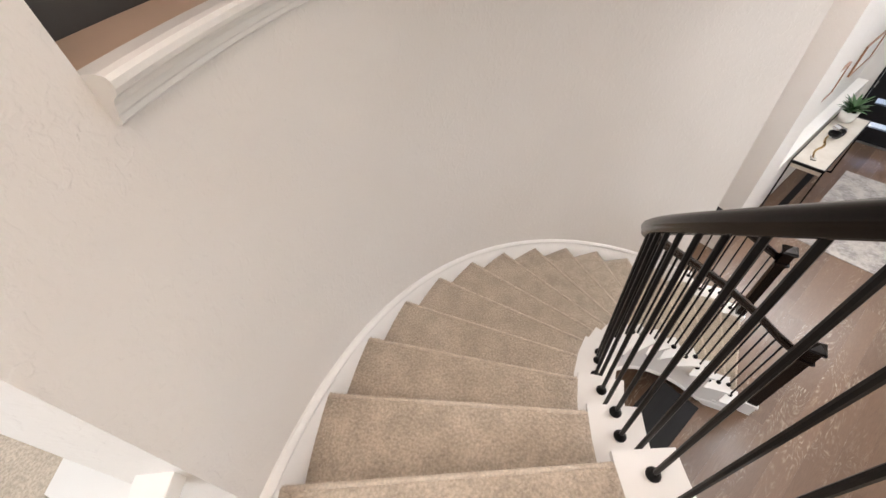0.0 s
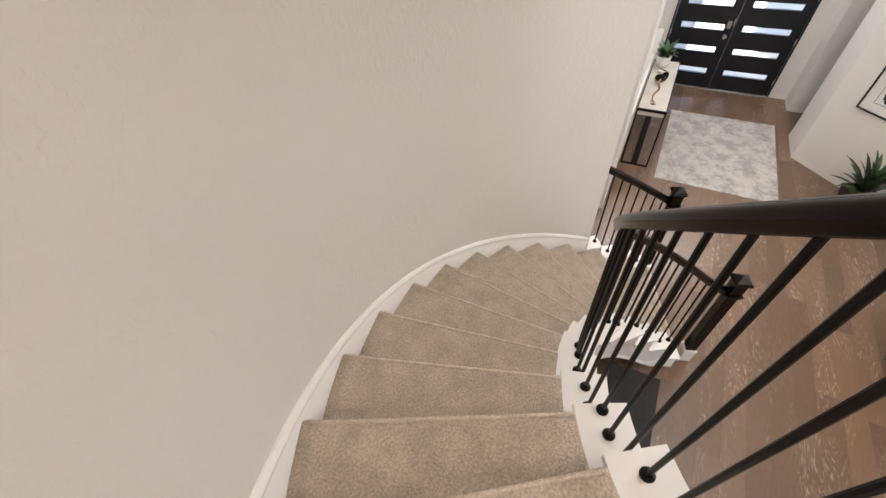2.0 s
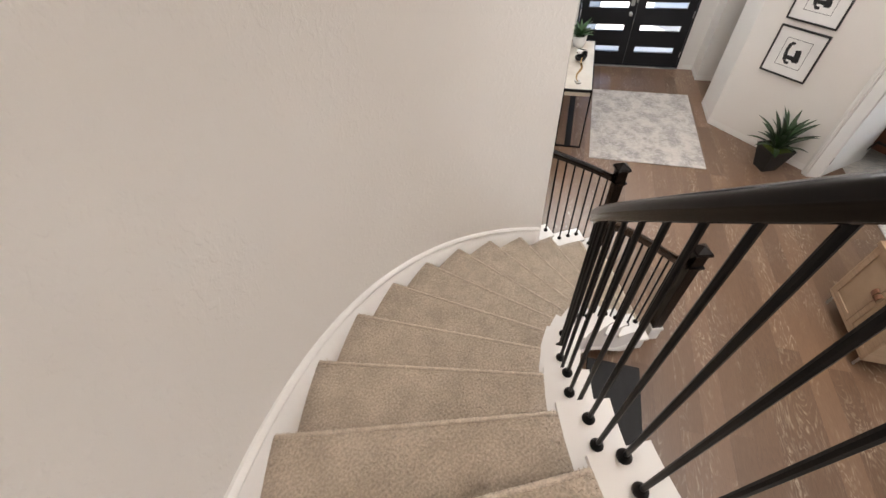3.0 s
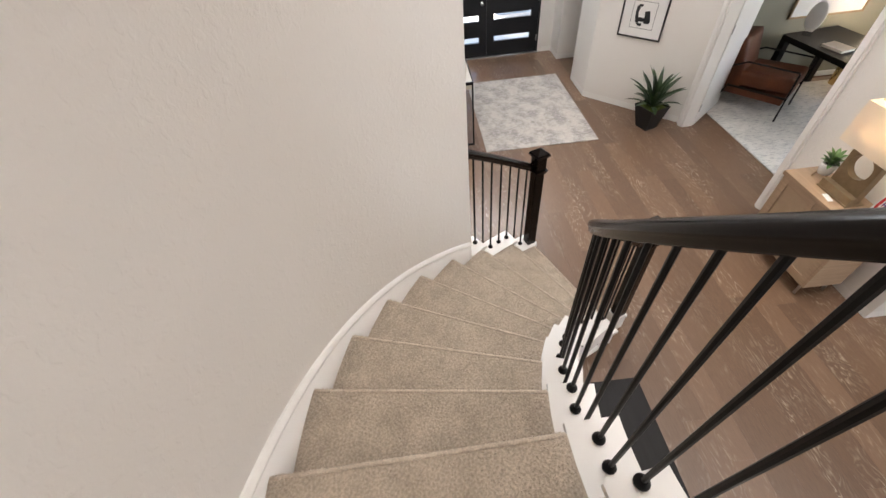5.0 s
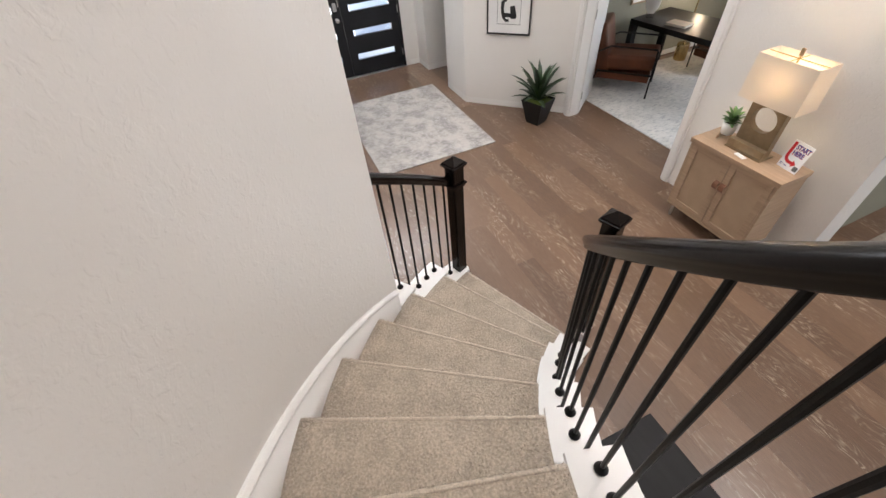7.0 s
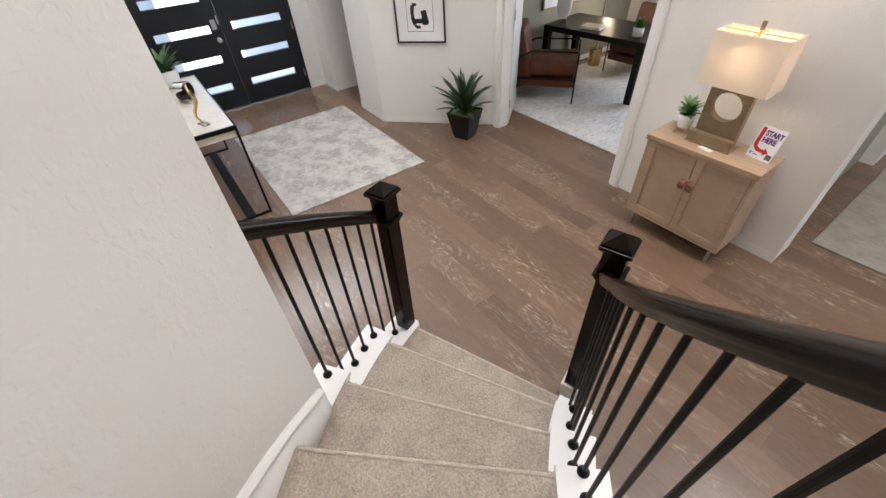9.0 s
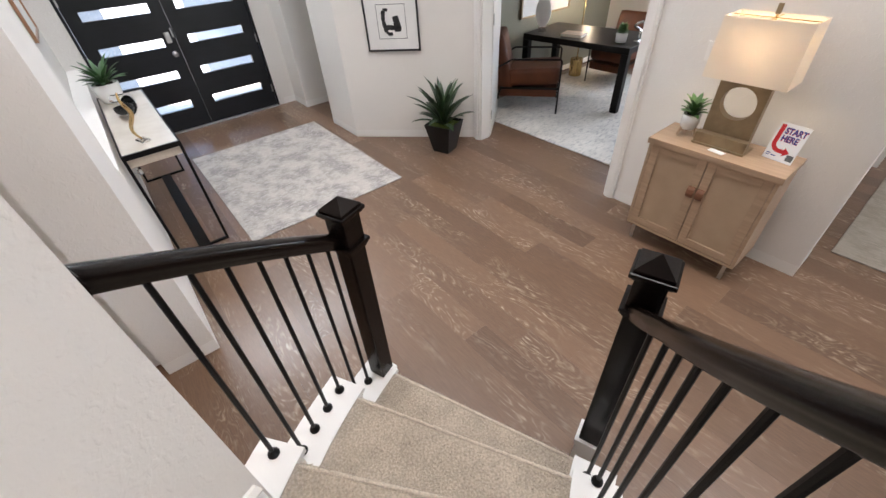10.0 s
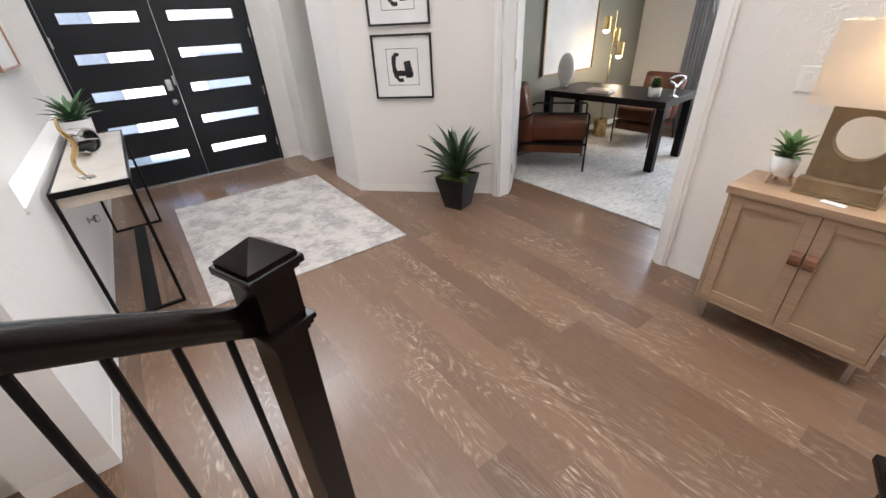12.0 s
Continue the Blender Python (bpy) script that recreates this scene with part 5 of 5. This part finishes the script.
armchair(FM @ pose(3.34, -1.31, 0.0, 0, 0, 38) @ Matrix.Scale(1.14, 4), "cognac leather armchair with black metal frame in the study")
armchair(FM @ pose(3.13, -2.92, 0, 0, 0, -88), "cognac leather chair behind the black desk", 0.05)

picture("framed_canvas", FM @ pose(3.948, -2.23, 1.47, 0, 0, 90) @ pose(0, 0.002, 0), 1.03, 1.15, BRONZE, "large white canvas in a thin bronze frame", 0, 0.03, 0.02)
t = thing("floor_lamp", FM @ pose(3.66, -2.74, 0.015), "brass floor lamp with drum base and lit cylinder shades", "floor lamp")
bm = bmesh.new()
lathe(bm, [(0.088, 0.0), (0.092, 0.006), (0.092, 0.235), (0.088, 0.242), (0.020, 0.244), (0.014, 0.27)], 32)
part("base", bm, BRASS, t, "brushed brass drum base")
bm = bmesh.new()
tube(bm, [(0, 0, 0.25), (0, 0, 1.56)], 0.009, 10)
part("pole", bm, BRASS, t)
for dx, dy, z in ((0.08, 0.055, 1.43), (-0.085, -0.055, 1.13), (0.02, -0.09, 1.29)):
    bm = bmesh.new()
    tube(bm, [(0, 0, z + 0.03), (dx * 0.5, dy * 0.5, z + 0.03)], 0.006, 8)
    part("arm", bm, BRASS, t)
    bm = bmesh.new()
    lathe(bm, [(0.048, z - 0.08), (0.050, z + 0.07), (0.040, z + 0.082), (0.036, z + 0.074), (0.045, z + 0.064), (0.043, z - 0.08)], 24, dx, dy)
    sh = part("shade", bm, BRASS, t, "brushed brass cylinder shade")
    if z != 1.29:
        bm = bmesh.new()
        bmesh.ops.create_uvsphere(bm, u_segments=14, v_segments=8, radius=0.040, matrix=Matrix.Translation((dx, dy, z - 0.075)))
        part("bulb", bm, BULB, sh, "glowing round bulb", smooth=True)
lamp("floor_lamp_light", "POINT", FM @ pose(3.55, -2.72, 0.95), 2.6, WARM, radius=0.05)
t = thing("closed_book", FM @ pose(3.21, -1.93, 0.761, 0, 0, 12), "large closed book lying on the black desk", "book")
part("pages", boxed(-0.135, 0.135, -0.10, 0.10, 0.004, 0.026), PAGES, t, "cream page block")
for z in (0.0, 0.0265):
    part("cover", boxed(-0.14, 0.14, -0.105, 0.105, z, z + 0.004, 0.001), BOOK, t, "taupe book cover")
t = thing("oval_ornament", FM @ pose(3.69, -1.88, 0.761, 0, 0, 40), "frosted glass oval ornament on a chrome base", "ornament")
bm = bmesh.new()
bmesh.ops.create_uvsphere(bm, u_segments=20, v_segments=12, radius=1.0, matrix=Matrix.Translation((0, 0, 0.225)) @ Matrix.Diagonal((0.10, 0.02, 0.18, 1)))
part("disc", bm, WHITEPOT, t, "frosted glass disc", smooth=True)
part("base", boxed(-0.05, 0.05, -0.03, 0.03, 0.0, 0.06, 0.004), CHROME, t, "chrome block base")
succulent("desk_plant", FM @ pose(2.59, -1.98, 0.761), [(0.05, 0.0), (0.062, 0.004), (0.066, 0.10), (0.06, 0.102), (0.056, 0.09)], 150, 0.075, 0.014, "bushy green plant in a white pot on the desk",
          WHITEPOT, "white pot", 21, LEAF2, up=0.46, hw=0.045)
t = thing("chrome_sculpture", FM @ pose(2.45, -2.12, 0.761), "chrome knot sculpture on a round foot", "sculpture")
bm = bmesh.new()
lathe(bm, [(0.05, 0.0), (0.05, 0.008), (0.010, 0.02), (0.008, 0.09)], 20)
part("foot", bm, CHROME, t, smooth=False)
bm = bmesh.new()
pts = [(0.055 * math.cos(a) * (1 + 0.25 * math.cos(3 * a)), 0.055 * math.sin(2 * a), 0.15 + 0.055 * math.sin(a)) for a in np.linspace(0, 6.2, 40)]
tube(bm, pts, 0.012, 8)
part("knot", bm, CHROME, t, smooth=True)


def curtain(name, u0, u1):
    bm = bmesh.new()
    n = 60
    lo, hi = [], []
    for i in range(n + 1):
        u = u0 + (u1 - u0) * i / n
        v = -3.74 + 0.035 * math.sin(i * 1.05) + 0.01 * math.sin(i * 0.37)
        lo.append((bm.verts.new((u, v, 0.03)), bm.verts.new((u, v + 0.004, 0.03))))
        hi.append((bm.verts.new((u, v, 2.7)), bm.verts.new((u, v + 0.004, 2.7))))
    for i in range(n):
        bm.faces.new((lo[i][1], lo[i + 1][1], hi[i + 1][1], hi[i][1]))
        bm.faces.new((lo[i][0], hi[i][0], hi[i + 1][0], lo[i + 1][0]))
    ob = part(name, bm, CURTAIN, None, "", FM, smooth=True)
    return tagged(ob, "floor-length grey curtain beside the study window", "curtain", "study curtains")


curtain("curtain", 2.72, 3.18)
curtain("curtain", 0.85, 1.25)
win = thing("window_1", FM, "tall white framed study window in daylight", "window", "", "structure")
bm = bmesh.new()
for a, b, c, d in ((1.0, 3.05, 0.5, 0.55), (1.0, 3.05, 2.45, 2.5), (1.0, 1.05, 0.55, 2.45), (3.0, 3.05, 0.55, 2.45), (2.0, 2.05, 0.55, 2.45)):
    box(bm, a, b, -3.95, -3.90, c, d)
part("window_frame", bm, TRIM, win)
for a, b in ((1.05, 2.0), (2.05, 3.0)):
    pn = part("pane", boxed(a, b, -3.93, -3.924, 0.55, 2.45), GLASS, win, "clear window pane")
    pn.visible_shadow = False

# Assumed window, never in view, built around the added hall fill lamp.
assumed_window = thing("window_2", FM, "assumed white framed hall window, out of view", "window", "", "structure")
bm = bmesh.new()
for a, b, c, d in ((-1.7, 0.1, 0.8, 0.85), (-1.7, 0.1, 2.35, 2.4), (-1.7, -1.65, 0.85, 2.35), (0.05, 0.1, 0.85, 2.35), (-0.825, -0.775, 0.85, 2.35)):
    box(bm, -7.12, -7.07, a, b, c, d)
part("window_frame", bm, TRIM, assumed_window)
for a, b in ((-1.65, -0.825), (-0.775, 0.05)):
    pn = part("pane", boxed(-7.098, -7.092, a, b, 0.85, 2.35), GLASS, assumed_window, "clear window pane")
    pn.visible_shadow = False

# ---- oak boards of the floor ----
floor = bpy.data.objects["floor"]
rnd = random.Random(4)
BW, GAP = 0.18, 0.0003
near, far = [], []
row = 0
v = -4.05
while v < 6.4:
    u = -6.8 - rnd.uniform(0, 1.6)
    while u < 6.16:
        L = rnd.choice((0.9, 1.2, 1.5, 1.8, 2.1))
        a, b = max(u, -6.8), min(u + L, 6.03)
        if b - a > 0.02 and not (a > 6.2):
            (near if (b > -1.6 and -0.6 < v < 4.3) else far).append((a, b, v, v + BW, rnd.uniform(-0.0002, 0.0002)))
        u += L
    v += BW
    row += 1


def board(bm, a, b, v0, v1, z):
    g, e, top = GAP / 2, 0.0004, z
    outer_v = [bm.verts.new(p) for p in ((a + g, v0 + g, top - e), (b - g, v0 + g, top - e), (b - g, v1 - g, top - e), (a + g, v1 - g, top - e))]
    inner_v = [bm.verts.new(p) for p in ((a + g + e, v0 + g + e, top), (b - g - e, v0 + g + e, top), (b - g - e, v1 - g - e, top), (a + g + e, v1 - g - e, top))]
    low = [bm.verts.new((p.co.x, p.co.y, -0.02)) for p in outer_v]
    bm.faces.new(inner_v)
    for k in range(4):
        j = (k + 1) % 4
        bm.faces.new((outer_v[k], outer_v[j], inner_v[j], inner_v[k]))
        bm.faces.new((low[k], low[j], outer_v[j], outer_v[k]))


for a, b, v0, v1, z in near[:300]:
    bm = bmesh.new()
    board(bm, a, b, v0, v1, z)
    me = bpy.data.meshes.new("oak_board")
    bm.to_mesh(me)
    bm.free()
    me.materials.append(PLANK)
    ob = new("oak_board", me)
    ob.parent = floor
bm = bmesh.new()
for a, b, v0, v1, z in far + near[300:]:
    board(bm, a, b, v0, v1, z)
me = bpy.data.meshes.new("oak_boards_far")
bm.to_mesh(me)
bm.free()
me.materials.append(PLANKS)
ob = new("oak_boards_far", me)
ob.parent = floor
tagged(ob, "brown oak floor boards further off", "", "", "stuff")
